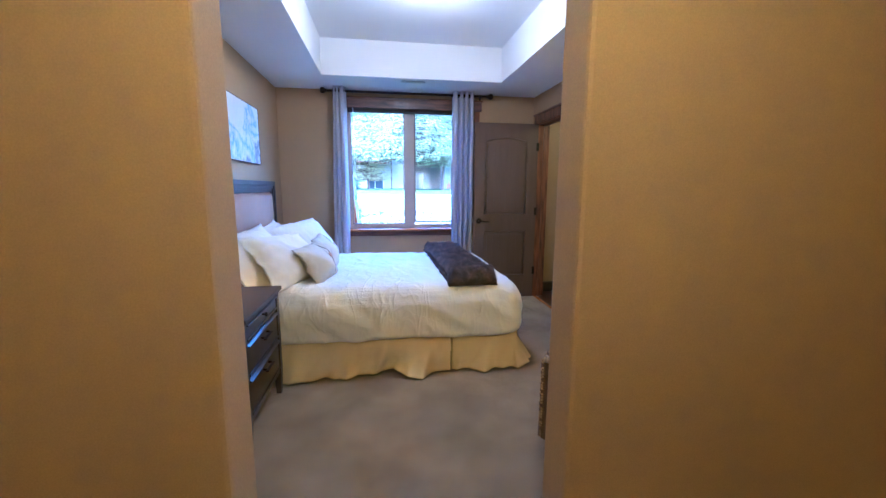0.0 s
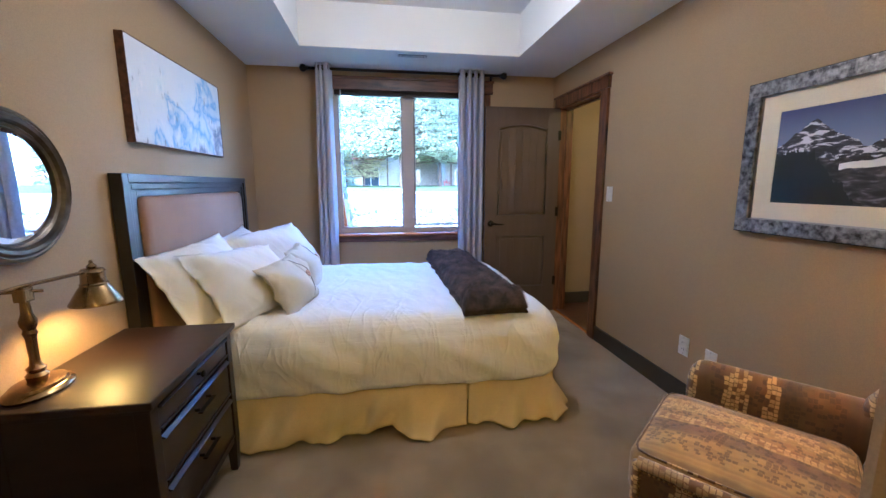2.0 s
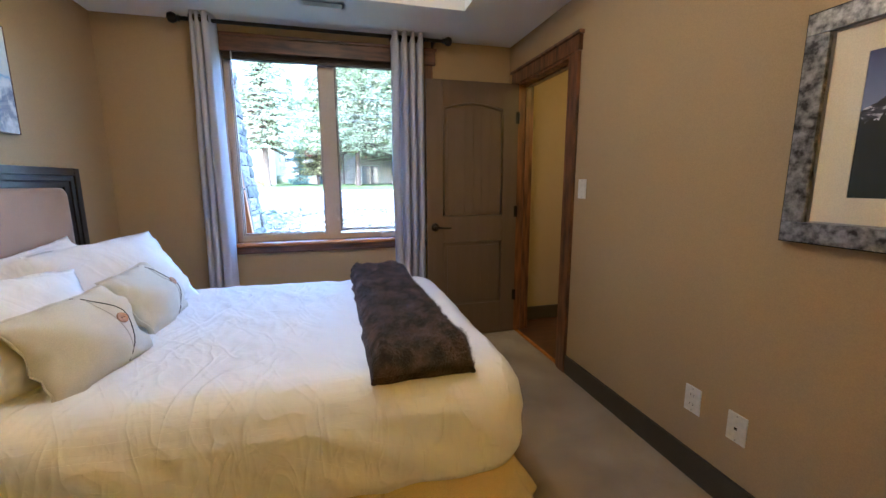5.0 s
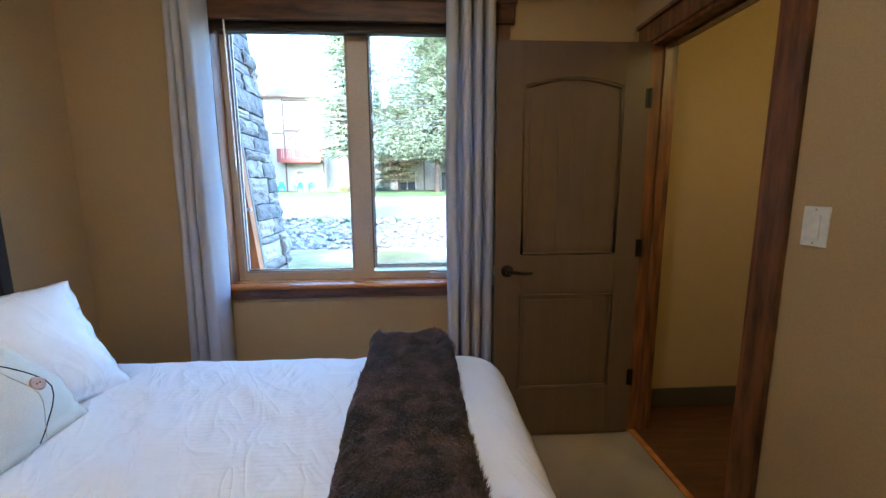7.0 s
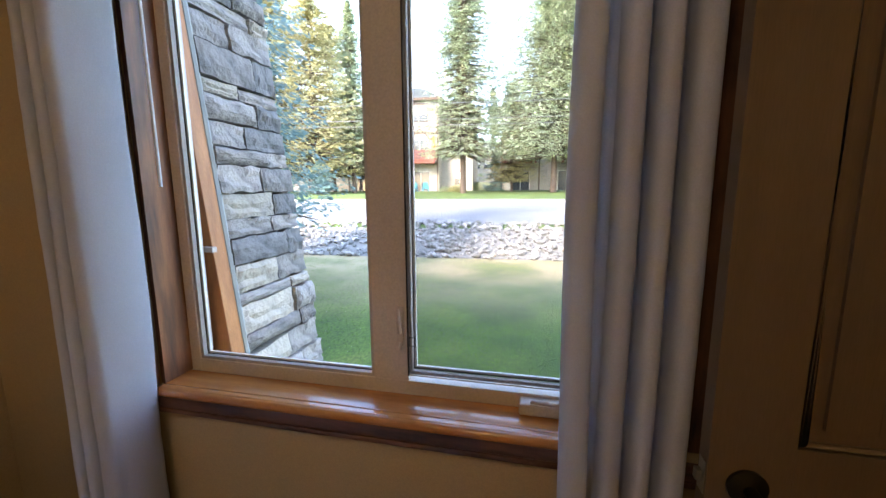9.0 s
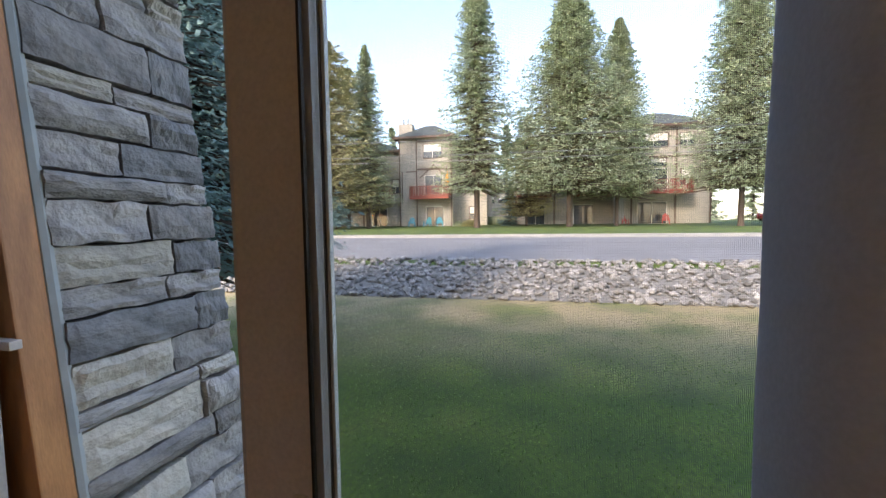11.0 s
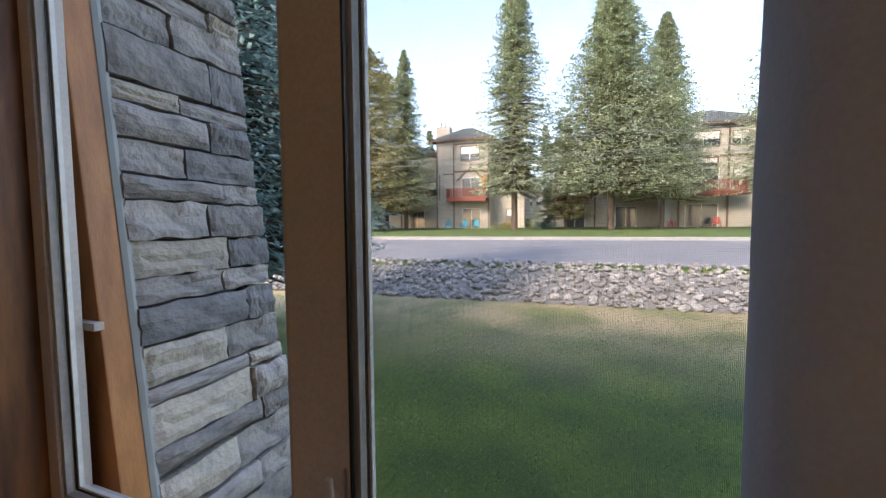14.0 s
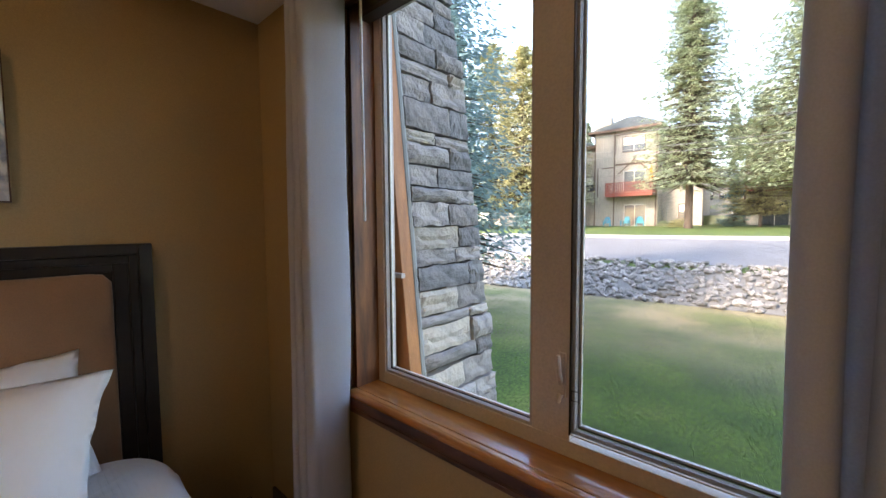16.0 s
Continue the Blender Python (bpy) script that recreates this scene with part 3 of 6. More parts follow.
for k in range(6):
    a_, b_ = P0 + 0.035 + PW * k + 0.0004, P0 + 0.035 + PW * (k + 1) - 0.0004
    top_ = [(a_ + (b_ - a_) * q / 4, 1.775 + 0.040 * math.sin(math.pi * ((a_ + (b_ - a_) * q / 4) - P0 - 0.035) / (PW * 6))) for q in range(5)]
    part("panel_board", extruded([(a_, 1.035)] + top_ + [(b_, 1.035)], SY + 0.003, SY + 0.0098), DOORPAINT, door, kind="structure")
    part("panel_board", box(a_, b_, SY + 0.003, SY + 0.0098, 0.315, 0.765), DOORPAINT, door, kind="structure")
bead = tube([(P0 + 0.008, SY + 0.006, 1.008)] + [(x + 0.008 * (1 - 2 * k / 20), SY + 0.006, z - 0.008) for k, (x, z) in enumerate(arch)] + [(P1 - 0.008, SY + 0.006, 1.008)], 0.0085, 8, closed=True)
part("panel_moulding", bead, DOORPAINT, door, kind="structure", smooth=True)
bead = tube([(P0 + 0.008, SY + 0.006, 0.288), (P0 + 0.008, SY + 0.006, 0.792), (P1 - 0.008, SY + 0.006, 0.792), (P1 - 0.008, SY + 0.006, 0.288)], 0.0085, 8, closed=True)
part("panel_moulding", bead, DOORPAINT, door, kind="structure")
hd = part("door_handle", lathe([(0.031, 0), (0.031, 0.006), (0.024, 0.010), (0.011, 0.014), (0.011, 0.045)], 24, m=pose(1.085, SY, 0.922, 90)), IRON, door, "black iron lever handle", smooth=True, kind="structure")
part("lever", tube([(1.085, SY - 0.042, 0.922), (1.11, SY - 0.046, 0.922), (1.15, SY - 0.046, 0.916), (1.195, SY - 0.042, 0.915), (1.205, SY - 0.040, 0.916)], [0.010, 0.009, 0.008, 0.007, 0.004], 12), IRON, hd, smooth=True, kind="structure")
part("latch_plate", box(SX0 - 0.0015, SX0, SY + 0.006, SY + 0.030, 0.892, 0.952), NICKEL, door, kind="structure")
part("latch_bolt", box(SX0 - 0.012, SX0 - 0.0016, SY + 0.011, SY + 0.025, 0.912, 0.932), NICKEL, door, kind="structure", bevel=0.002)
for z in (0.33, 1.03, 1.76):
    bm = lathe([(0.007, z - 0.045), (0.007, z + 0.045)], 10, m=pose(1.768, SY - 0.002, 0))
    box(1.745, 1.766, SY - 0.002, SY - 0.0002, z - 0.044, z + 0.044, bm)
    part("hinge", bm, IRON, door, kind="structure", label="black hinge")

# the window
win = new("window_1")
tagged(win, "tan two-part window with a fixed and a casement sash", kind="structure")


def wpart(name, bm, material, label="", parent=None, **more):
    return part(name, bm, material, parent or win, label, kind="structure", **more)


GX = (-0.35, 0.272, 0.380, 1.01)
wpart("window_frame", boxes((WX0, GX[0], 4.742, 4.80, WZ0, WZ1), (GX[3], WX1, 4.742, 4.80, WZ0, WZ1), (GX[0], GX[3], 4.742, 4.80, WZ0, 0.862), (GX[0], GX[3], 4.742, 4.80, 2.19, WZ1),
                            (GX[1], GX[2], 4.742, 4.80, 0.862, 2.19)), VINYL, bevel=0.002)
for x0, x1, z0 in ((GX[0], GX[1], 0.862), (GX[2], GX[3], 0.882)):
    wpart("glazing_bead", frame_bars(x0 + 0.010, x1 - 0.010, z0 + 0.010, 2.18, 0.010, 4.748, 4.762), BEAD, "pale tan glazing bead")
    wpart("outer_bead", frame_bars(x0 + 0.018, x1 - 0.018, z0 + 0.018, 2.172, 0.006, 4.7672, 4.776), PLASTIC, "white outer bead")
    wpart("gasket", frame_bars(x0 + 0.0135, x1 - 0.0135, z0 + 0.0135, 2.1765, 0.0025, 4.7625, 4.7668), IRON)
    p = wpart("pane", box(x0 + 0.008, x1 - 0.008, 4.7637, 4.7660, z0 + 0.008, 2.182), GLASS, "clear glass pane")
    p.visible_shadow = False
for x0 in (GX[2], GX[3] - 0.004):
    wpart("screen_frame", box(x0, x0 + 0.004, 4.7352, 4.7418, 0.882, 2.19), IRON, "thin black screen frame")
wpart("screen_rail", box(GX[2] + 0.0041, GX[3] - 0.0041, 4.7352, 4.7418, 0.882, 0.886), PLASTIC, "thin white screen rail")
sc = wpart("insect_screen", sheet(lambda u, v: Vector((GX[2] + 0.004 + (GX[3] - GX[2] - 0.008) * u, 4.7385, 0.886 + 1.30 * v)), 1, 1), SCREEN, "fine grey insect screen")
wpart("screen_clip", tube([(0.388, 4.733, 1.000), (0.405, 4.733, 1.000), (0.405, 4.733, 0.975), (0.388, 4.733, 0.975)], 0.0018, 6, closed=True), IRON, "small black wire clip")
wpart("screen_clip", tube([(0.388, 4.733, 2.050), (0.402, 4.733, 2.050), (0.402, 4.733, 2.028), (0.388, 4.733, 2.028)], 0.0018, 6, closed=True), IRON, "small black wire clip")
lt = wpart("latch", box(0.350, 0.370, 4.734, 4.7418, 0.975, 1.09), VINYL, "tan sash lock lever", bevel=0.003)
wpart("latch_lever", tube([(0.360, 4.728, 1.015), (0.362, 4.714, 1.045), (0.362, 4.710, 1.09)], [0.008, 0.007, 0.005], 10), VINYL, parent=lt, smooth=True)
wpart("latch_lever", tube([(0.360, 4.728, 0.985), (0.358, 4.718, 0.965)], [0.007, 0.006], 10), VINYL, parent=lt, smooth=True)
cr = wpart("crank_cover", box(0.70, 0.82, 4.697, 4.7418, 0.8225, 0.855), VINYL, "tan crank cover", bevel=0.006)
wpart("crank_handle", tube([(0.73, 4.70, 0.863), (0.80, 4.695, 0.863), (0.825, 4.695, 0.859)], [0.006, 0.006, 0.009], 10), VINYL, parent=cr, smooth=True)
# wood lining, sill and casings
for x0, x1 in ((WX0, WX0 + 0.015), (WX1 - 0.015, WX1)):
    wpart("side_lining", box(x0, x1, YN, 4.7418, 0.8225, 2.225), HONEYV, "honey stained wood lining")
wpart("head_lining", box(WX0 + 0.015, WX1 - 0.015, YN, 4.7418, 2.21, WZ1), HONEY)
wpart("window_sill", boxes((-0.398, 1.058, YN + 0.001, 4.7415, 0.8005, 0.822), (-0.392, 1.04, YN - 0.022, YN + 0.001, 0.8005, 0.822)), HONEY, "glossy honey stained sill", bevel=0.005)
wpart("sill_nosing", tube([(-0.392, YN - 0.020, 0.806), (1.04, YN - 0.020, 0.806)], 0.0145, 12), HONEY, smooth=True)
wpart("apron", box(-0.455, 1.115, YN - 0.020, YN - 0.0002, 0.742, 0.791), ALDERX, "dark stained knotty apron", bevel=0.004)
wpart("apron_moulding", box(-0.455, 1.115, YN - 0.028, YN - 0.0202, 0.742, 0.757), ALDERX, bevel=0.003)
for x0, x1 in ((-0.47, -0.404), (1.064, 1.13)):
    wpart("side_casing", box(x0, x1, YN - 0.015, YN - 0.0002, 0.823, 2.165), ALDER, bevel=0.004)
wpart("head_casing", box(-0.49, 1.15, YN - 0.024, YN - 0.0002, 2.166, 2.285), ALDERX, "dark stained knotty head casing", bevel=0.004)
wpart("head_moulding", box(-0.50, 1.16, YN - 0.036, YN - 0.0242, 2.262, 2.285), ALDERX, bevel=0.003)
wpart("head_moulding", box(-0.49, 1.15, YN - 0.030, YN - 0.0242, 2.166, 2.182), ALDERX, bevel=0.003)

blind = thing("window_blind", "raised dark wooden slatted blind under the window head", "blind", pose(0.33, 4.685, 2.21))
part("headrail", box(-0.70, 0.70, -0.03, 0.03, -0.028, -0.0005), BLIND, blind, bevel=0.003)
for k in range(7):
    part("slat", box(-0.695, 0.695, -0.025, 0.025, -0.034 - 0.0052 * k, -0.031 - 0.0052 * k), BLIND, blind)
part("bottom_rail", box(-0.695, 0.695, -0.025, 0.025, -0.082, -0.068), BLIND, blind, bevel=0.002)
part("tilt_wand", tube([(-0.635, -0.058, -0.02), (-0.633, -0.058, -0.78)], 0.0045, 8), CLEAR, blind, "clear plastic wand", smooth=True)

# ---- curtains ----
rod = thing("curtain_rod", "black iron rod above the window with round finials", "curtain rod", pose(0.31, 4.510, 2.310))
part("rod", tube([(-0.87, 0, 0), (0.87, 0, 0)], 0.0125, 14), IRON, rod, smooth=True)
for s_ in (-1, 1):
    part("finial", lathe([(0.012, 0), (0.022, 0.004), (0.014, 0.012), (0.027, 0.026), (0.033, 0.045), (0.026, 0.064), (0.008, 0.073)], 20, m=pose(s_ * 0.87, 0, 0, 0, 90 * s_, 0)), IRON, rod, smooth=True)
    b_ = part("bracket", box(s_ * 0.82 - 0.010, s_ * 0.82 + 0.010, YN - 4.520, YN - 4.5105, -0.035, 0.035), IRON, rod)
    part("arm", tube([(s_ * 0.82, YN - 4.520, 0), (s_ * 0.82, 0.012, 0)], 0.006, 8), IRON, b_, smooth=True)


def curtain(x0, widths, deep, y, seed, label, spread=0.0, flap=None):
    """Hanging folds, each nearly closed at its back; widths of the folds from west to east. flap: (x, y) of a last smooth side."""
    th = thing("curtain", label, "curtain", pose(x0, y, 0), "curtains at the window")
    total, n_ = sum(widths), 16
    section = []
    start = 0.0
    for k, w in enumerate(widths):
        last = flap is not None and k == len(widths) - 1
        for q in range(n_ + 1):
            a = radians(-152 + (224 if last else 304) * q / n_)
            section.append((start + w / 2 + (0.37 if flap is None else 0.44) * w * math.copysign(abs(math.sin(a)) ** 0.8, a), -deep * math.copysign(abs(math.cos(a)) ** 0.75, math.cos(a)), k))
        start += w
    if flap:
        lx, ly, _ = section[-1]
        for q in range(1, 15):
            f = q / 14
            section.append((lx + (flap[0] - x0 - lx) * f + 0.012 * math.sin(math.pi * f), ly + (flap[1] - y - ly) * f, len(widths)))
    m_ = len(section) - 1

    def at(u, v):
        sx, sy, k = section[round(u * m_)]
        z = 0.02 + 2.345 * v
        low = 1 - v
        east = sx / total
        x = sx - spread * low * (1 - min(1, east)) + 0.010 * noise.noise((k * 1.7 + seed, z * 1.1, seed)) * min(1, 3 * low + 0.2)
        yy = sy * (1 + 0.22 * noise.noise((k * 2.3 + seed, z * 0.9, 4.0))) + 0.004 * noise.noise((sx * 22, z * 2.2, seed + 7)) + 0.0015 * noise.noise((sx * 60, z * 14, seed))
        return Vector((x, yy, z))

    part("fabric", sheet(at, m_, 90, 0.0016), CURTAIN, th, smooth="all")
    for k in range(len(widths)):
        cx = sum(widths[:k]) + widths[k] / 2
        for side in (-0.40, 0.40):
            part("grommet", tube([(cx + side * widths[k], 0.021 * math.cos(t * math.pi / 8) - 0.004, 2.31 + 0.021 * math.sin(t * math.pi / 8)) for t in range(16)], 0.004, 6, closed=True), IRON, th, smooth=True)


curtain(-0.498, (0.030, 0.034, 0.052), 0.030, 4.488, 11, "grey curtain gathered at the west side of the window", 0.055, (-0.372, 4.612))
curtain(0.780, (0.080, 0.062, 0.056, 0.064), 0.048, 4.532, 23, "grey curtain gathered beside the open brown door")

# ---- wall and ceiling fittings ----
def plate(name, label, category, m, kind_):
    th = thing(name, label, category, m)
    part("plate", box(-0.0375, 0.0375, -0.006, 0, -0.0575, 0.0575), PLASTIC, th, bevel=0.002)
    if kind_ == "switch":
        part("rocker", box(-0.0165, 0.0165, -0.0095, -0.0062, -0.033, 0.033), PLASTIC, th, bevel=0.002)
    elif kind_ == "outlet":
        for z in (-0.02, 0.02):
            f = part("socket", box(-0.017, 0.017, -0.0085, -0.0062, z - 0.015, z + 0.015), PLASTIC, th, bevel=0.002)
            part("slot", boxes((-0.0085, -0.0065, -0.0088, -0.0083, z - 0.004, z + 0.006), (0.0065, 0.0085, -0.0088, -0.0083, z - 0.004, z + 0.006)), IRON, f)
    else:
        part("jack", box(-0.011, 0.011, -0.009, -0.0062, -0.010, 0.010), PLASTIC, th, bevel=0.001)
        part("opening", box(-0.006, 0.006, -0.0094, -0.0091, -0.006, 0.004), IRON, th)
    part("screw", lathe([(0.003, 0), (0.003, 0.001)], 8, m=pose(0, -0.006, 0.048, 90)), NICKEL, th)
    part("screw", lathe([(0.003, 0), (0.003, 0.001)], 8, m=pose(0, -0.006, -0.048, 90)), NICKEL, th)


plate("light_switch", "white rocker light switch beside the door casing", "light switch", pose(1.79, 3.54, 1.222, 0, 0, -90), "switch")
plate("wall_outlet", "white wall outlet low on the tan wall", "outlet", pose(1.79, 2.665, 0.348, 0, 0, -90), "outlet")
plate("phone_jack", "white phone jack plate behind the armchair arm", "wall jack", pose(1.79, 2.47, 0.340, 0, 0, -90), "jack")
plate("wall_outlet", "white wall outlet below the window by the curtain", "outlet", pose(0.645, YN, 0.36), "outlet")

vent = thing("ceiling_vent", "white slotted air register in the ceiling", "vent", pose(0.33, 4.18, 2.35))
part("frame", frame_bars(-0.12, 0.12, -0.032, 0.032, 0.018, -0.006, 0), PLASTIC, vent, at=pose(0, 0, -0.0, -90))
part("backing", box(-0.12, 0.12, -0.032, 0.032, -0.001, -0.0002), IRON, vent)
for k in range(19):
    part("slat", box(-0.0046, 0.0046, -0.031, 0.031, -0.0050, -0.0035), PLASTIC, vent, at=pose(-0.1125 + 0.0125 * k, 0, 0, 0, 20, 0))

cl = thing("ceiling_light", "round frosted glass ceiling light in the tray, switched on", "ceiling light", pose(0.33, 2.80, 2.68))
part("base", lathe([(0.185, 0), (0.19, -0.012), (0.185, -0.03)], 40), NICKEL, cl, smooth=True)
part("shade", lathe([(0.175, -0.0305), (0.172, -0.05), (0.15, -0.08), (0.11, -0.105), (0.06, -0.12), (0.012, -0.125)], 40), LAMPGLASS, cl, "lit frosted glass dome", smooth=True)
cl2 = thing("ceiling_light", "round frosted glass ceiling light in the entry, switched on", "ceiling light", pose(0.12, 0.15, 2.35))
part("shade", lathe([(0.14, 0), (0.135, -0.03), (0.10, -0.055), (0.012, -0.07)], 32), LAMPGLASS, cl2, smooth=True)
cl3 = thing("ceiling_light", "round frosted glass ceiling light in the hall, switched on", "ceiling light", pose(2.6, 3.5, 2.35))
part("shade", lathe([(0.14, 0), (0.135, -0.03), (0.10, -0.055), (0.012, -0.07)], 32), LAMPGLASS, cl3, smooth=True)

# ---- bed ----
bed = thing("bed", "queen bed with dark frame, white cover and cream bed skirt", "bed", pose(0, 3.385, 0))


def bed_wobble(v, inset):
    p = Vector((v.x, v.y, v.z))
    if v.z < 0.56:
        k = min(1, (0.60 - v.z) / 0.15)
        along = v.x if abs(v.y) > 0.7 else v.y
        out = 0.020 * noise.noise((along * 2.3, v.z * 1.5, 1.7)) + 0.024 * (1 - abs(noise.noise((along * 4.5 + v.z * 7, v.z * 3.5, 4.1))) * 2.4) + 0.004 * noise.noise((along * 16 + v.z * 20, v.z * 9, 7))
        c = Vector((v.x / 1.0, v.y / 0.79, 0))
        d = Vector((math.copysign(min(1, abs(c.x) ** 12), c.x), math.copysign(min(1, abs(c.y) ** 12), c.y), 0))
        if d.length > 0.01:
            d.normalize()
        p += d * out * k * 0.65
        if v.z < 0.30:
            p.z += 0.012 * noise.noise((along * 2.2, 3, 9))
    else:
        r = noise.noise((v.x * 1.7, v.y * 2.4, 2))
        p.z += 0.010 * r + 0.020 * (0.5 - abs(noise.noise((v.x * 3.2 + v.y * 3.7, v.y * 1.6 - v.x * 2.2, 5.5)))) ** 2 + 0.006 * (0.5 - abs(noise.noise((v.x * 9 + v.y * 5, v.y * 7 - v.x * 5, 2.5)))) + 0.0025 * noise.noise((v.x * 18, v.y * 11, 1))
    return p


prof = [(0.035, 0.275), (0.012, 0.262), (0.0, 0.268)] + [(-0.004 - 0.010 * math.sin(k / 12 * math.pi), 0.275 + 0.24 * k / 12) for k in range(1, 13)]
prof += [(0.004 + 0.13 * (1 - math.cos(k / 9 * math.pi / 2)), 0.515 + 0.115 * math.sin(k / 9 * math.pi / 2)) for k in range(1, 10)]
prof += [(0.134 + 0.64 * k / 30, 0.63 + 0.006 * math.sin(k / 30 * 3)) for k in range(1, 31)]
part("bed_cover", loft(2.0, 1.56, prof, 0.17, 420, bed_wobble), SHEET, bed, "smooth white cotton cover with creases", smooth="all")
part("box_spring", box(-0.97, 0.95, -0.72, 0.72, 0.13, 0.262), SKIRT, bed, bevel=0.01)
for x in (-0.85, 0.85):
    for y in (-0.6, 0.6):
        part("foot", lathe([(0.025, 0), (0.03, 0.128)], 12), HEADWOOD, bed, at=pose(x, y, 0))


def skirt_panel(points, seed, cut):
    total = [0]
    for a, b in zip(points, points[1:]):
        total.append(total[-1] + (Vector(b) - Vector(a)).length)

    def at(u, v):
        s = u * total[-1]
        k = max(i for i, t in enumerate(total[:-1]) if t <= s + 1e-9)
        a, b = Vector(points[k]), Vector(points[k + 1])
        d = (b - a).normalized()
        p = a + d * (s - total[k])
        if len(points) > 2 and abs(s - total[1]) < 0.05:
            m = (s - total[1]) / 0.05
            p -= (Vector((1, 0)) * 1 + Vector((0, -1))) * 0.012 * (1 - abs(m))
        n_ = Vector((d.y, -d.x))
        f = 1 - v
        w = noise.noise((s * 3.4 + 0.5 * f, 0.9 * f, seed)) * 0.14 + noise.noise((s * 9.5 + f, 0.8 * f, seed + 4)) * 0.06
        w += 0.016 * math.sin(s * 55 + 7 * noise.noise((s * 3, 0, seed))) * max(0, noise.noise((s * 2.5, 5, seed)) + 0.45) + 0.05 * (0.25 - abs(noise.noise((s * 6.5 + 0.8 * f, 0.5 * f, seed + 12))))
        end = min(1, min(u, 1 - u) * total[-1] / 0.06)
        p = p + n_ * (0.004 + max(0, w + 0.042) * f ** 1.1 * (0.5 + 0.5 * end))
        z = 0.27 - (0.27 - cut - 0.06 * max(0, noise.noise((s * 3.4, 8, seed)))) * f
        return Vector((p.x, p.y, z + 0.0))

    return sheet(at, max(24, int(total[-1] * 90)), 22, 0.002)


part("bed_skirt", skirt_panel([(-0.97, -0.755), (0.457, -0.755)], 3, 0.012), SKIRT, bed, "gathered cream linen skirt", smooth="all")
part("bed_skirt", skirt_panel([(0.466, -0.755), (0.962, -0.755), (0.962, 0.755)], 8, 0.012), SKIRT, bed, "gathered cream linen skirt", smooth="all")
hb = part("headboard", box(-1.100, -1.080, -0.76, 0.76, 0.30, 1.325), HEADWOOD, bed, "dark wooden headboard with stepped frame")
part("outer_frame", boxes((-1.105, -1.052, -0.795, -0.752, 0.0, 1.352), (-1.105, -1.052, 0.752, 0.795, 0.0, 1.352), (-1.105, -1.052, -0.752, 0.752, 1.312, 1.352)), HEADWOOD, hb, bevel=0.003)
part("inner_frame", boxes((-1.079, -1.060, -0.751, -0.722, 0.3, 1.311), (-1.079, -1.060, 0.722, 0.751, 0.3, 1.311), (-1.079, -1.060, -0.722, 0.722, 1.282, 1.311)), HEADWOOD, hb, bevel=0.003)
part("inner_step", boxes((-1.079, -1.068, -0.721, -0.676, 0.3, 1.281), (-1.079, -1.068, 0.676, 0.721, 0.3, 1.281), (-1.079, -1.068, -0.676, 0.676, 1.250, 1.281)), HEADWOOD, hb, bevel=0.002)
part("padded_panel", loft(1.345, 0.88, [(0, 0), (0.0, 0.018), (0.006, 0.032), (0.02, 0.043), (0.05, 0.050), (0.15, 0.056), (0.35, 0.058)], 0.045, 120, lambda v, i: v + Vector((0, 0, 0.004 * noise.noise((v.x * 3, v.y * 3, 2))))), SUEDE, hb,
     "tan faux suede padding", smooth="all", at=Matrix(((0, 0, 0.75, -1.0795), (1, 0, 0, 0), (0, 1, 0, 0.808), (0, 0, 0, 1))))


def facing(centre, normal, spin=0):
    n_ = Vector(normal).normalized()
    side = Vector((0, 0, 1)).cross(n_).normalized()
    up_ = n_.cross(side)
    m = Matrix((side, up_, n_)).transposed().to_4x4()
    m.translation = Vector(centre)
    return m @ pose(0, 0, 0, 0, 0, spin)


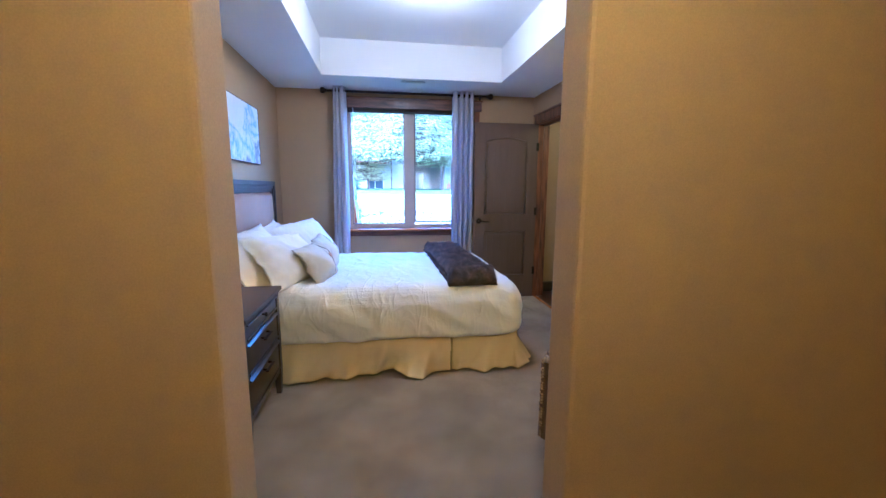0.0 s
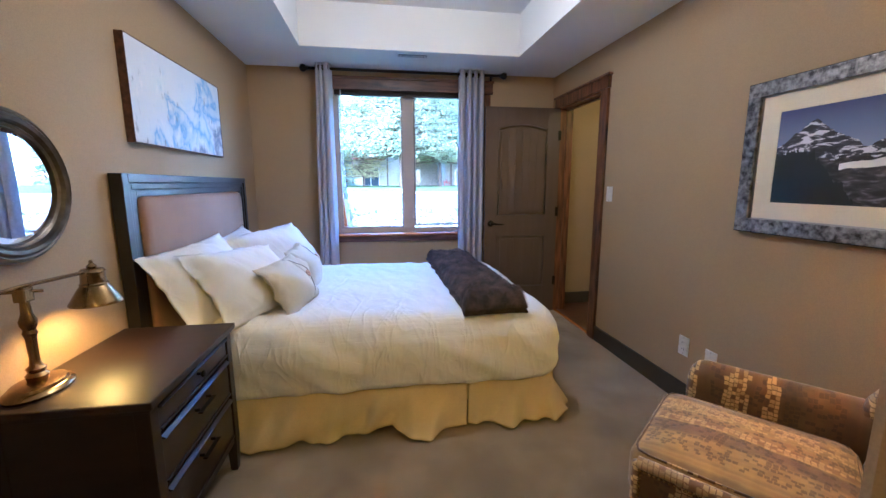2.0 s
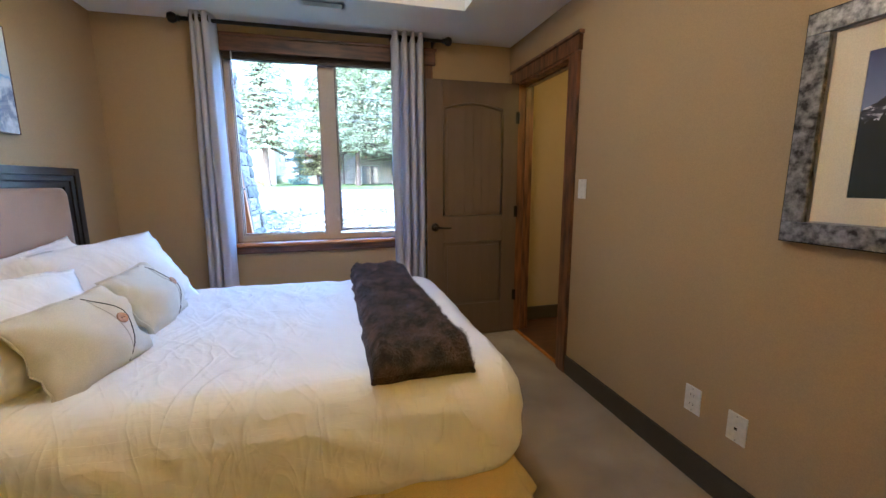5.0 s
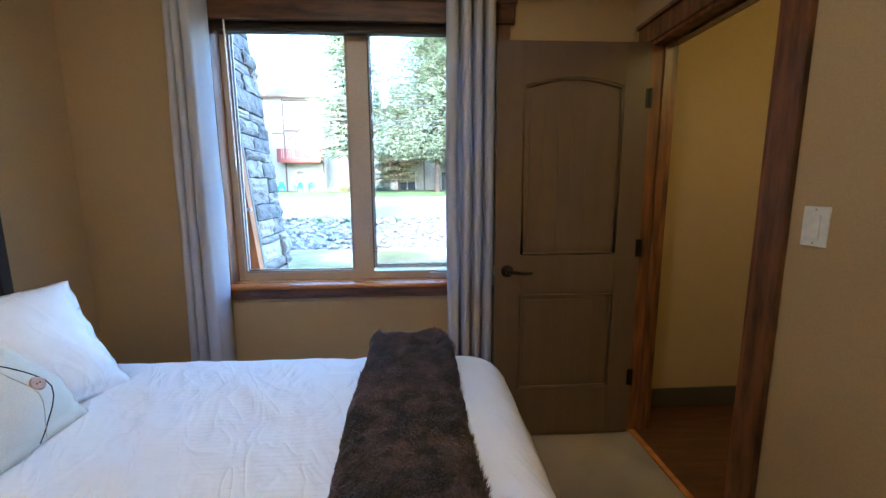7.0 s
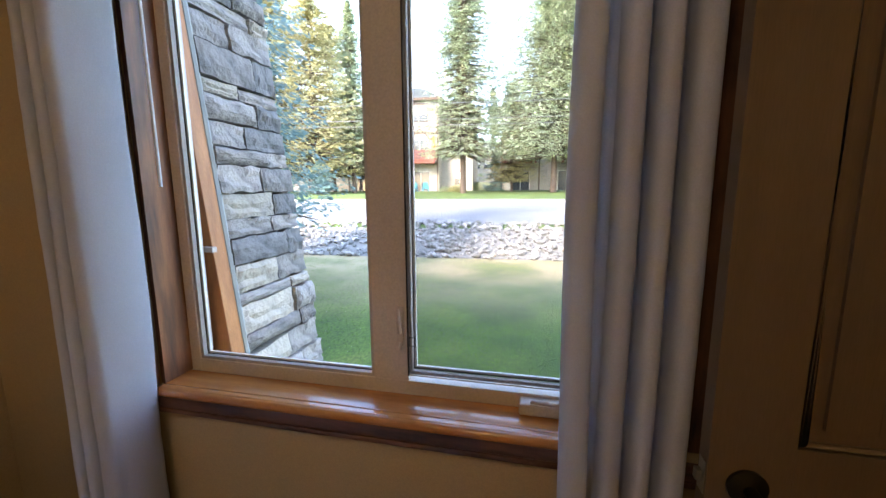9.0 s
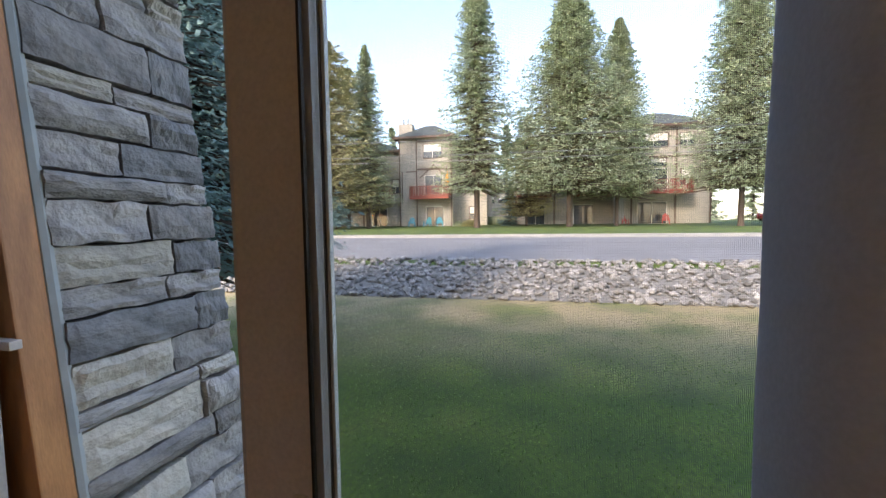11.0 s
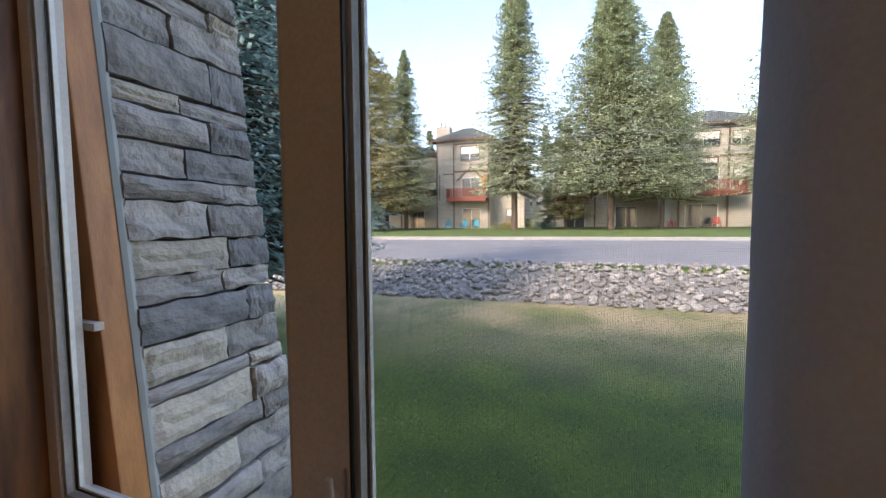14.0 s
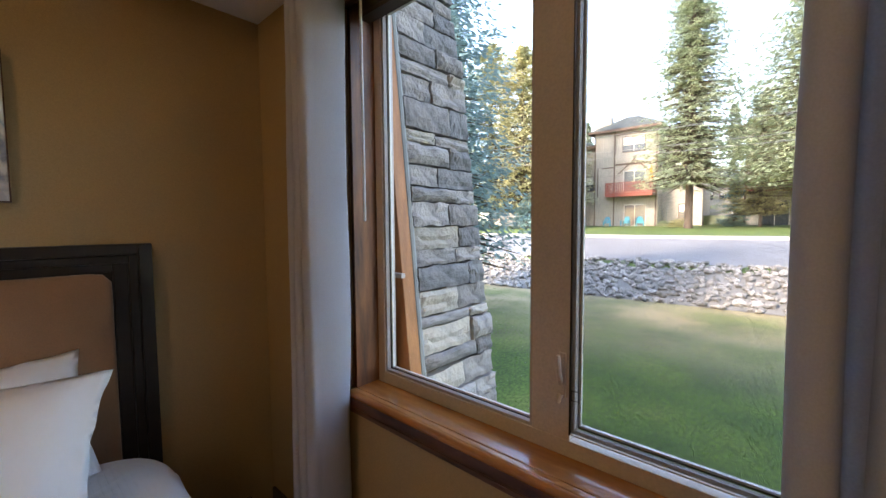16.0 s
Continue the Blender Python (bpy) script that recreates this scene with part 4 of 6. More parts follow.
def pillow(w, h, t, material, m, seed, label, flange=0.0, name="pillow", nu=34, nv=26, crush=0.022, button=False):
    th = thing(name, label, "pillow", m, "pillows on the bed")

    def one(u, v, side):
        a, b = 2 * u - 1, 2 * v - 1
        x = a * w / 2 * (1 - 0.075 * (1 - b * b) * abs(a) ** 3)
        y = b * h / 2 * (1 - 0.085 * (1 - a * a) * abs(b) ** 3)
        e = 1 - flange
        ca, cb = min(1, abs(a) / e), min(1, abs(b) / e)
        z = t / 2 * max(0, 1 - ca ** 2.4) ** 0.62 * max(0, 1 - cb ** 2.4) ** 0.62
        k = crush * min(1, z / (t * 0.15) + 0.15)
        z += k * (noise.noise((x * 4.5, y * 4.5, seed)) + 0.6 * (0.5 - abs(noise.noise((x * 7 + y * 3, y * 6, seed + 5)))) + 0.16 * noise.noise((x * 22, y * 22, seed)))
        edge = max(abs(a), abs(b))
        bend = 0.030 * noise.noise((a * 1.2, b * 1.2, seed + 9)) + (0.018 * noise.noise((a * 4, b * 4, seed + 2)) if edge > 0.8 else 0)
        return Vector((x, y, side * max(z, 0.0006 + 0.005 * (1 - edge ** 10)) + bend - 0.03 * (a * a + b * b) * 0.5))

    bm = bmesh.new()
    for side in (1, -1):
        g = [[bm.verts.new(one(i / nu, j / nv, side)) for j in range(nv + 1)] for i in range(nu + 1)]
        for i in range(nu):
            for j in range(nv):
                f = (g[i][j], g[i + 1][j], g[i + 1][j + 1], g[i][j + 1])
                bm.faces.new(f if side > 0 else f[::-1])
    bmesh.ops.remove_doubles(bm, verts=bm.verts[:], dist=0.002)
    part("cushion", bm, material, th, smooth="all")
    if button:
        bx_ = w * 0.20
        q0 = one(0.5 + bx_ / w, 0.5, 1)
        for sign, reach in ((1, 0.035), (-1, -0.02)):
            pts = []
            for k in range(13):
                f = k / 12
                q = one(0.5 + (bx_ + reach * math.sin(math.pi * f) * 1.0 - (0.05 if sign > 0 else 0.03) * math.cos(math.pi * f) ** 2) / w, 0.03 + 0.94 * f, 1)
                pts.append((q.x, q.y, q.z + 0.0015))
            part("cord", tube(pts, 0.0016 if sign > 0 else 0.0012, 6), IRON if sign > 0 else LINEN, th, "thin dark cord" if sign > 0 else "", smooth=True)
        b_ = part("button", lathe([(0.019, 0), (0.021, 0.003), (0.019, 0.006), (0.008, 0.005)], 20, m=pose(q0.x, 0, q0.z + 0.002)), BUTTON, th, "round tan wooden button", smooth=True)
        part("button_eye", lathe([(0.0025, 0), (0.0025, 0.0006)], 8, m=pose(q0.x - 0.005, 0, q0.z + 0.0075)), IRON, b_)
        part("button_eye", lathe([(0.0025, 0), (0.0025, 0.0006)], 8, m=pose(q0.x + 0.005, 0, q0.z + 0.0075)), IRON, b_)
        piping = [one(u, v, 1) for u, v in [(k / 16, 0) for k in range(16)] + [(1, k / 12) for k in range(12)] + [(1 - k / 16, 1) for k in range(16)] + [(0, 1 - k / 12) for k in range(12)]]
        part("piping", tube(piping, 0.0028, 6, closed=True), LINEN, th, smooth=True)
    return th


pillow(0.70, 0.48, 0.19, CASE, facing((-0.87, 2.93, 0.800), (0.86, -0.16, 0.48), 3), 3, "crumpled white pillow leaning against the headboard", 0.08)
pillow(0.68, 0.44, 0.18, CASE, facing((-0.89, 3.63, 0.800), (0.86, 0.02, 0.48), 3), 14, "crumpled white pillow behind another at the headboard", 0.08)
pillow(0.68, 0.46, 0.20, CASE, facing((-0.665, 2.95, 0.790), (0.72, -0.26, 0.64), -5), 27, "plump white pillow in front of another pillow", 0.08)
pillow(0.76, 0.46, 0.18, CASE, facing((-0.662, 3.590, 0.820), (0.75, -0.33, 0.57), 3), 35, "plump white pillow with one corner raised", 0.08)
pillow(0.43, 0.32, 0.13, LINEN, facing((-0.462, 2.960, 0.762), (0.82, -0.19, 0.54), 2), 46, "natural linen accent pillow with a wooden button", 0.0, "accent_pillow", crush=0.006, button=True)
pillow(0.45, 0.32, 0.13, LINEN, facing((-0.475, 3.480, 0.765), (0.82, 0.04, 0.54), 1), 52, "natural linen accent pillow with a dark corded button", 0.0, "accent_pillow", crush=0.006, button=True)

# throw across the foot of the bed
throw = thing("throw_blanket", "folded dark brown faux fur throw across the white bed", "blanket", pose(0, 3.385, 0))


def throw_layer(x0, x1, y0, y1, base, thick, seed, n=(46, 150)):
    w, d = x1 - x0, y1 - y0

    def top(u, v):
        x, y = x0 + u * w, y0 + v * d
        e = min(1, min(u, 1 - u) * w / 0.035) ** 0.5 * min(1, min(v, 1 - v) * d / 0.035) ** 0.5
        z = base + thick * e + 0.006 * noise.noise((x * 9, y * 9, seed)) * e + 0.012 * noise.noise((x * 24, y * 24, seed)) * e + 0.010 * noise.noise((x * 60, y * 60, seed + 1)) * e
        z += 0.034 * (0.42 - abs(noise.noise((x * 5 + y * 2, y * 4.2, seed + 3)))) * e
        z += 0.022 * math.exp(-((y + 0.70) / 0.07) ** 2) * e
        z -= 0.30 * max(0, -0.68 - y)
        x += 0.012 * noise.noise((y * 2.6, 1, seed)) + 0.012 * noise.noise((y * 9, 2, seed)) + 0.05 * (y + 0.78) * -0.28
        y += 0.018 * noise.noise((x * 9, 4, seed))
        return Vector((x, y, z))

    return (sheet(top, *n, 0.012), top)


part("lower_fold", throw_layer(0.442, 0.800, -0.745, 0.775, 0.640, 0.026, 5)[0], FUR, throw, smooth="all")
upper, upper_at = throw_layer(0.450, 0.795, -0.755, 0.765, 0.672, 0.040, 9, (80, 300))
part("upper_fold", upper, FUR, throw, smooth="all")
fr = random.Random(7)
pv, pf = [], []
for i in range(26000):
    q = upper_at(fr.random(), fr.random())
    a_ = 1.2 + 2.2 * noise.noise((q.x * 9, q.y * 9, 3)) + fr.uniform(-0.5, 0.5)
    ln_ = fr.uniform(0.010, 0.020)
    d_ = Vector((math.cos(a_), math.sin(a_), fr.uniform(0.3, 0.9))) * ln_
    w_ = Vector((-math.sin(a_), math.cos(a_), 0)) * 0.0013
    pv += [tuple(q - w_), tuple(q + w_), tuple(q + d_)]
    pf.append((3 * i, 3 * i + 1, 3 * i + 2))
me = bpy.data.meshes.new("nap")
me.from_pydata(pv, [], pf)
me.materials.append(FUR)
pile = new("nap", me)
pile.parent = throw
tagged(pile, "", kind="stuff")

# ---- nightstand ----
ns = thing("nightstand", "espresso wooden nightstand with three drawers beside the bed", "nightstand", pose(-0.86, 2.183, 0))
nx, ny = 0.205, 0.315
for name, row in (("side_panel", (-nx, nx - 0.012, -ny, -ny + 0.02, 0.13, 0.6545)), ("side_panel", (-nx, nx - 0.012, ny - 0.02, ny, 0.13, 0.6545)),
                  ("back_panel", (-nx, -nx + 0.012, -ny + 0.02, ny - 0.02, 0.13, 0.6545)), ("bottom_panel", (-nx + 0.012, nx - 0.03, -ny + 0.02, ny - 0.02, 0.13, 0.15))):
    part(name, box(*row), ESPRESSO, ns)
part("nightstand_top", box(-nx - 0.012, nx + 0.022, -ny - 0.02, ny + 0.02, 0.668, 0.693), ESPRESSO, ns, bevel=0.005)
part("top_moulding", box(-nx - 0.004, nx + 0.010, -ny - 0.01, ny + 0.01, 0.655, 0.6678), ESPRESSO, ns, bevel=0.003)
for sx in (-1, 1):
    for sy in (-1, 1):
        bm = bmesh.new()
        x_, y_ = sx * (nx - 0.018), sy * (ny - 0.02)
        lo = [bm.verts.new((x_ + a * 0.015, y_ + b * 0.015, 0.0)) for a, b in ((-1, -1), (1, -1), (1, 1), (-1, 1))]
        mid = [bm.verts.new((x_ + a * 0.0225, y_ + b * 0.0225, 0.16)) for a, b in ((-1, -1), (1, -1), (1, 1), (-1, 1))]
        hi = [bm.verts.new((x_ + a * 0.0225, y_ + b * 0.0225, 0.654)) for a, b in ((-1, -1), (1, -1), (1, 1), (-1, 1))]
        for A_, B_ in ((lo, mid), (mid, hi)):
            for k in range(4):
                bm.faces.new((A_[k], A_[(k + 1) % 4], B_[(k + 1) % 4], B_[k]))
        bm.faces.new(lo[::-1]), bm.faces.new(hi)
        part("leg", bm, ESPRESSO, ns, bevel=0.003)
part("rail", box(nx - 0.03, nx - 0.004, -ny + 0.043, ny - 0.043, 0.145, 0.172), ESPRESSO, ns)
for z0, z1, pull in ((0.562, 0.650, "knob"), (0.382, 0.545, "pull"), (0.180, 0.365, "pull")):
    d_ = part("drawer", box(nx - 0.02, nx - 0.002, -ny + 0.045, ny - 0.045, z0, z1), ESPRESSO, ns, bevel=0.002)
    part("drawer_edge", extruded([(nx - 0.0018, z1 - 0.0115), (nx - 0.0018, z1), (nx + 0.012, z1 - 0.008), (nx + 0.012, z1 - 0.0115)], -ny + 0.05, ny - 0.05), ESPRESSO, d_)
    part("drawer_edge", box(nx - 0.0018, nx + 0.006, -ny + 0.05, ny - 0.05, z0 + 0.003, z0 + 0.012), ESPRESSO, d_, bevel=0.002)
    zc = (z0 + z1) / 2 + 0.01
    if pull == "knob":
        part("knob", lathe([(0.006, 0), (0.006, 0.012), (0.013, 0.018), (0.012, 0.026), (0.004, 0.029)], 16, m=pose(nx - 0.002, 0, zc, 0, 90, 0)), IRON, d_, smooth=True)
    else:
        zc = z1 - 0.045
        bm = boxes((nx + 0.014, nx + 0.030, -0.062, 0.062, zc - 0.009, zc - 0.003), (nx - 0.002, nx + 0.016, -0.052, -0.046, zc - 0.005, zc + 0.005), (nx - 0.002, nx + 0.016, 0.046, 0.052, zc - 0.005, zc + 0.005))
        part("drawer_pull", bm, IRON, d_, "dark metal bar pull", bevel=0.001)

# table lamp
tl = thing("table_lamp", "antique brass swing-arm desk lamp, lit, on the nightstand", "table lamp", pose(-1.005, 1.985, 0.693))
part("base", lathe([(0.078, 0), (0.080, 0.008), (0.074, 0.016), (0.066, 0.019), (0.062, 0.028), (0.045, 0.033), (0.025, 0.036)], 40), BRASS, tl, smooth=True, at=Matrix.Diagonal((0.9, 1.25, 1, 1)))
part("stem", lathe([(0.024, 0.036), (0.028, 0.050), (0.020, 0.060), (0.024, 0.072), (0.014, 0.082), (0.012, 0.10), (0.013, 0.165), (0.018, 0.180), (0.014, 0.190), (0.020, 0.205), (0.021, 0.218), (0.013, 0.240), (0.011, 0.276)], 28), BRASS, tl, smooth=True)
kn = part("swivel", box(-0.016, 0.016, -0.017, 0.017, 0.275, 0.318), BRASS, tl, bevel=0.004)
part("arm", tube([(0.0, -0.12, 0.320), (0.0, 0, 0.321), (0.045, 0.215, 0.319)], 0.0058, 12), BRASS, tl, smooth=True)
part("wing_screw", tube([(-0.03, -0.03, 0.310), (0.03, 0.03, 0.300)], 0.005, 10), BRASS, kn, smooth=True)
sh = part("shade", lathe([(0.018, 0.124), (0.030, 0.121), (0.037, 0.112), (0.034, 0.106), (0.036, 0.074), (0.040, 0.070), (0.039, 0.064), (0.046, 0.054), (0.060, 0.030), (0.070, 0.012), (0.075, 0.004), (0.075, 0.0), (0.071, 0.0005), (0.056, 0.030), (0.040, 0.054), (0.032, 0.070), (0.020, 0.09), (0.002, 0.094)], 40), BRASS, tl, smooth=True, at=pose(0.045, 0.215, 0.205))
part("cap", lathe([(0.010, 0.124), (0.016, 0.129), (0.010, 0.135), (0.005, 0.141), (0.007, 0.147), (0.002, 0.151)], 20), BRASS, sh, smooth=True)
part("bulb", lathe([(0.012, 0.070), (0.022, 0.052), (0.023, 0.040), (0.016, 0.024), (0.004, 0.018)], 20), BULB, sh, "lit warm bulb", smooth=True)

# mirror
mi = thing("mirror", "round wall mirror with an aged ridged pewter frame", "mirror", pose(-1.11, 2.100, 1.300, 0, 90, 0))
R_ = 0.238
part("frame", lathe([(R_ - 0.060, 0.012), (R_ - 0.060, 0.030), (R_ - 0.052, 0.036), (R_ - 0.047, 0.031), (R_ - 0.040, 0.043), (R_ - 0.028, 0.047), (R_ - 0.020, 0.040), (R_ - 0.015, 0.043), (R_ - 0.004, 0.034), (R_, 0.020), (R_ - 0.004, 0.0)], 96), PEWTER, mi, smooth=True)
part("mirror_glass", lathe([(R_ - 0.061, 0.008), (R_ - 0.061, 0.022), (R_ - 0.078, 0.0245)], 96), MIRROR, mi)

# canvas
art = thing("canvas_art", "white and blue abstract canvas hanging above the bed", "wall art", pose(-1.11, 3.295, 1.735))
part("canvas", box(0.0125, 0.036, -0.525, 0.525, -0.235, 0.235), CANVAS, art, "painted canvas", bevel=0.003)
part("frame", frame_bars(-0.5255, 0.5255, -0.2355, 0.2355, 0.0035, -0.037, -0.001), ALDERX, art, "thin dark brown edge strip", at=pose(0, 0, 0, 0, 0, 90))
part("stretcher", frame_bars(-0.483, 0.483, -0.193, 0.193, 0.038, -0.0120, -0.001), BOARDWOOD, art, "pale wooden stretcher", at=pose(0, 0, 0, 0, 0, 90))

# framed photograph on the east wall, tilted a little
pic = thing("framed_picture", "framed mountain photograph with a cream mat and mottled silver frame", "picture", pose(1.79, 2.01, 1.413, 0, 0, -90))
FW, FH = 0.385, 0.338
part("frame", frame_bars(-FW + 0.062, FW - 0.062, -FH + 0.062, FH - 0.062, 0.062, -0.034, -0.006), MOTTLE, pic, "mottled silver and black moulding", bevel=0.004)
part("frame_edge", frame_bars(-FW, FW, -FH, FH, 0.003, -0.030, -0.004), IRON, pic)
part("inner_lip", frame_bars(-FW + 0.067, FW - 0.067, -FH + 0.067, FH - 0.067, 0.005, -0.020, -0.010), NICKEL, pic)
part("backing", box(-FW + 0.062, FW - 0.062, -0.0105, -0.004, -FH + 0.062, FH - 0.062), IRON, pic)
MW, MH = FW - 0.066, FH - 0.066
part("mat", frame_bars(-0.235, 0.235, -0.197, 0.197, MW - 0.235, -0.014, -0.011), MATBOARD, pic)
part("photograph", box(-0.2345, 0.2345, -0.0125, -0.011, -0.1965, 0.1965), PHOTO, pic, "photograph of a snowy peak under a violet sky")
part("glazing", box(-MW, MW, -0.0175, -0.0160, -MH, MH), PICGLASS, pic).visible_shadow = False

# ---- armchair ----
ch = thing("armchair", "armchair in orange, brown and gold woven fabric in the corner", "armchair", pose(1.054, 1.564, 0, 0, 0, 39))
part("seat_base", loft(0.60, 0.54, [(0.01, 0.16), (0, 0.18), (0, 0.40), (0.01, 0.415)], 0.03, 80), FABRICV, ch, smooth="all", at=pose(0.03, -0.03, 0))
cu = part("seat_cushion", loft(0.455, 0.50, [(0.02, 0.418), (0.004, 0.425), (0, 0.44), (0, 0.53), (0.006, 0.545), (0.02, 0.556), (0.06, 0.566), (0.14, 0.574), (0.22, 0.577)], 0.05, 110, lambda v, i: v + Vector((0, 0, 0.004 * noise.noise((v.x * 5, v.y * 5, 3))))), FABRIC, ch, smooth="all", at=pose(-0.012, 0.02, 0))
ring = [(0.2125 * math.copysign(min(1, abs(math.cos(t)) * 1.35), math.cos(t)), 0.235 * math.copysign(min(1, abs(math.sin(t)) * 1.35), math.sin(t)), 0.551) for t in [2 * math.pi * k / 48 for k in range(48)]]
part("welt", tube(ring, 0.004, 6, closed=True), FABRICV, cu, smooth="all")
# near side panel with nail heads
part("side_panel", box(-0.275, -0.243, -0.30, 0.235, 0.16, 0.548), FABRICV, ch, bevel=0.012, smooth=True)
part("side_roll", tube([(-0.262, -0.30, 0.545), (-0.262, 0.232, 0.545)], 0.017, 12), FABRIC, ch, smooth="all")
part("front_roll", tube([(-0.262, 0.232, 0.545), (-0.262, 0.235, 0.17)], 0.014, 12), FABRICV, ch, smooth="all")
for k in range(44):
    nail = (-0.277, 0.222 - k * 0.0118, 0.530) if k < 44 else None
    part("nail_head", lathe([(0.0046, 0), (0.0034, 0.002), (0.001, 0.003)], 8, m=pose(*nail, 0, -90, 0)), BRASS, ch, smooth=True)
for k in range(28):
    part("nail_head", lathe([(0.0046, 0), (0.0034, 0.002), (0.001, 0.003)], 8, m=pose(-0.277, 0.222, 0.518 - k * 0.0118, 0, -90, 0)), BRASS, ch, smooth=True)
# far arm with a rounded top
arm = loft(0.105, 0.52, [(0.0, 0.16), (0, 0.60), (0.006, 0.630), (0.020, 0.652), (0.036, 0.662), (0.050, 0.665)], 0.03, 80, lambda v, i: v + Vector((0.012 * max(0, v.z - 0.5) / 0.16, 0, 0.003 * noise.noise((v.x * 5, v.y * 6, 8)))))
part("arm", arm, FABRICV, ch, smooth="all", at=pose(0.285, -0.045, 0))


def back_cushion(w, thick, h, lean, bow):
    def at(v, i):
        k = max(0, v.z) / h
        return Vector((v.x * (1 - 0.10 * k * k), v.y - lean * k - bow * math.sin(k * 3) + 0.0, v.z))
    n_ = 16
    prof_ = [(0.02, 0.0), (0.0, 0.02)] + [(0, 0.02 + (h - 0.08) * k / n_) for k in range(1, n_)] + [(0.0, h - 0.06), (0.006, h - 0.035), (0.018, h - 0.014), (0.04, h)]
    return loft(w, thick, prof_, 0.05, 90, at)


part("backrest", back_cushion(0.50, 0.15, 0.55, 0.19, -0.02), FABRICB, ch, smooth="all", at=pose(-0.01, -0.285, 0.40))
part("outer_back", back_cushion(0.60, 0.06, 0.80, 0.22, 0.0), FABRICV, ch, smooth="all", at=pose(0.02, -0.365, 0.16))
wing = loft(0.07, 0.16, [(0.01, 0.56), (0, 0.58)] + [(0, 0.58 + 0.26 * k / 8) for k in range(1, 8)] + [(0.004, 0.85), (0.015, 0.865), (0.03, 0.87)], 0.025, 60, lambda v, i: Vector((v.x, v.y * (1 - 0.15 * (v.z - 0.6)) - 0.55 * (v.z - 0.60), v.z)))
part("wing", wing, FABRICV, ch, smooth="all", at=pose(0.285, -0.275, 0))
for x in (-0.22, 0.27):
    for y in (-0.30, 0.20):
        part("foot", lathe([(0.014, 0), (0.024, 0.158)], 12), ESPRESSO, ch, at=pose(x, y, 0))

# floor lamp
fl = thing("floor_lamp", "brass floor lamp with a cream shade, lit, behind the armchair", "floor lamp", pose(1.60, 1.27, 0))
part("base", lathe([(0.12, 0), (0.122, 0.012), (0.10, 0.022), (0.03, 0.030)], 36), BRASS, fl, smooth=True)
part("pole", lathe([(0.010, 0.03), (0.010, 1.30)], 14), BRASS, fl, smooth=True)
part("shade", lathe([(0.178, 1.18), (0.120, 1.46), (0.118, 1.46), (0.176, 1.18)], 48), LAMPSHADE, fl, "glowing cream fabric shade", smooth="all")
part("bulb", lathe([(0.012, 1.30), (0.03, 1.33), (0.03, 1.355), (0.012, 1.385), (0.003, 1.39)], 20), BULB, fl, smooth=True)

# ---- outdoors ----
def leafy(m, colour, share=0.5):
    n, l = m.node_tree.nodes, m.node_tree.links
    t_, x_ = n.new("ShaderNodeBsdfTranslucent"), n.new("ShaderNodeMixShader")
    t_.inputs[0].default_value, x_.inputs[0].default_value = (*colour, 1), share
    l.new(n["Principled BSDF"].outputs[0], x_.inputs[1]), l.new(t_.outputs[0], x_.inputs[2])
    l.new(x_.outputs[0], n["Material Output"].inputs[0])


ORG = Vector((0.69, 4.33))
OUT = pose(ORG.x, ORG.y, 0, 0, 0, 3)


def ground_z(d):
    """Height of the ground d metres out from the window wall."""
    rows = ((-60, -0.35), (0.3, -0.30), (1.5, -0.16), (8.0, -0.13), (8.7, 0.02), (10.8, 0.38), (18.6, 0.73), (19.2, 0.84), (42, 1.12), (70, 1.4), (700, 1.4))
    for (a, za), (b, zb) in zip(rows, rows[1:]):
        if d <= b:
            return za + (zb - za) * (d - a) / (b - a)
    return rows[-1][1]


def spot(bearing, dist):
    b = radians(bearing)
    x, y = ORG.x + dist * math.sin(b), ORG.y + dist * math.cos(b)
    d = (OUT.inverted() @ Vector((x, y, 0))).y
    return x, y, ground_z(d)


def layers_grass(n, l, co):
    sep = n.new("ShaderNodeSeparateXYZ")
    l.new(co, sep.inputs[0])
    mott = ramped(n, l, noise_(n, l, co, 1.3, 6), ((0.35, (0.040, 0.078, 0.012)), (0.55, (0.078, 0.125, 0.016)), (0.72, (0.130, 0.155, 0.028))))
    fine = ramped(n, l, noise_(n, l, co, 38, 5, (1, 0.6, 1)), ((0.30, (0.5, 0.5, 0.5)), (0.70, (1.35, 1.35, 1.3))))
    mul = n.new("ShaderNodeMix")
    mul.data_type, mul.blend_type = "RGBA", "MULTIPLY"
    mul.inputs[0].default_value = 1.0
    l.new(mott, mul.inputs[6]), l.new(fine, mul.inputs[7])
    dry = math_(n, l, "MULTIPLY", ramped(n, l, math_(n, l, "MULTIPLY", sep.outputs[1], 0.1), ((0.36, (0, 0, 0)), (0.66, (1, 1, 1)), (0.9, (0.9, 0.9, 0.9)), (1.5 / 1.6, (0.0, 0.0, 0.0)))),
                ramped(n, l, noise_(n, l, co, 0.8, 5), ((0.34, (0.3, 0.3, 0.3)), (0.58, (1.0, 1.0, 1.0)))))
    return blend(n, l, dry, mul.outputs[2], (0.34, 0.26, 0.14)), noise_(n, l, co, 60, 4)


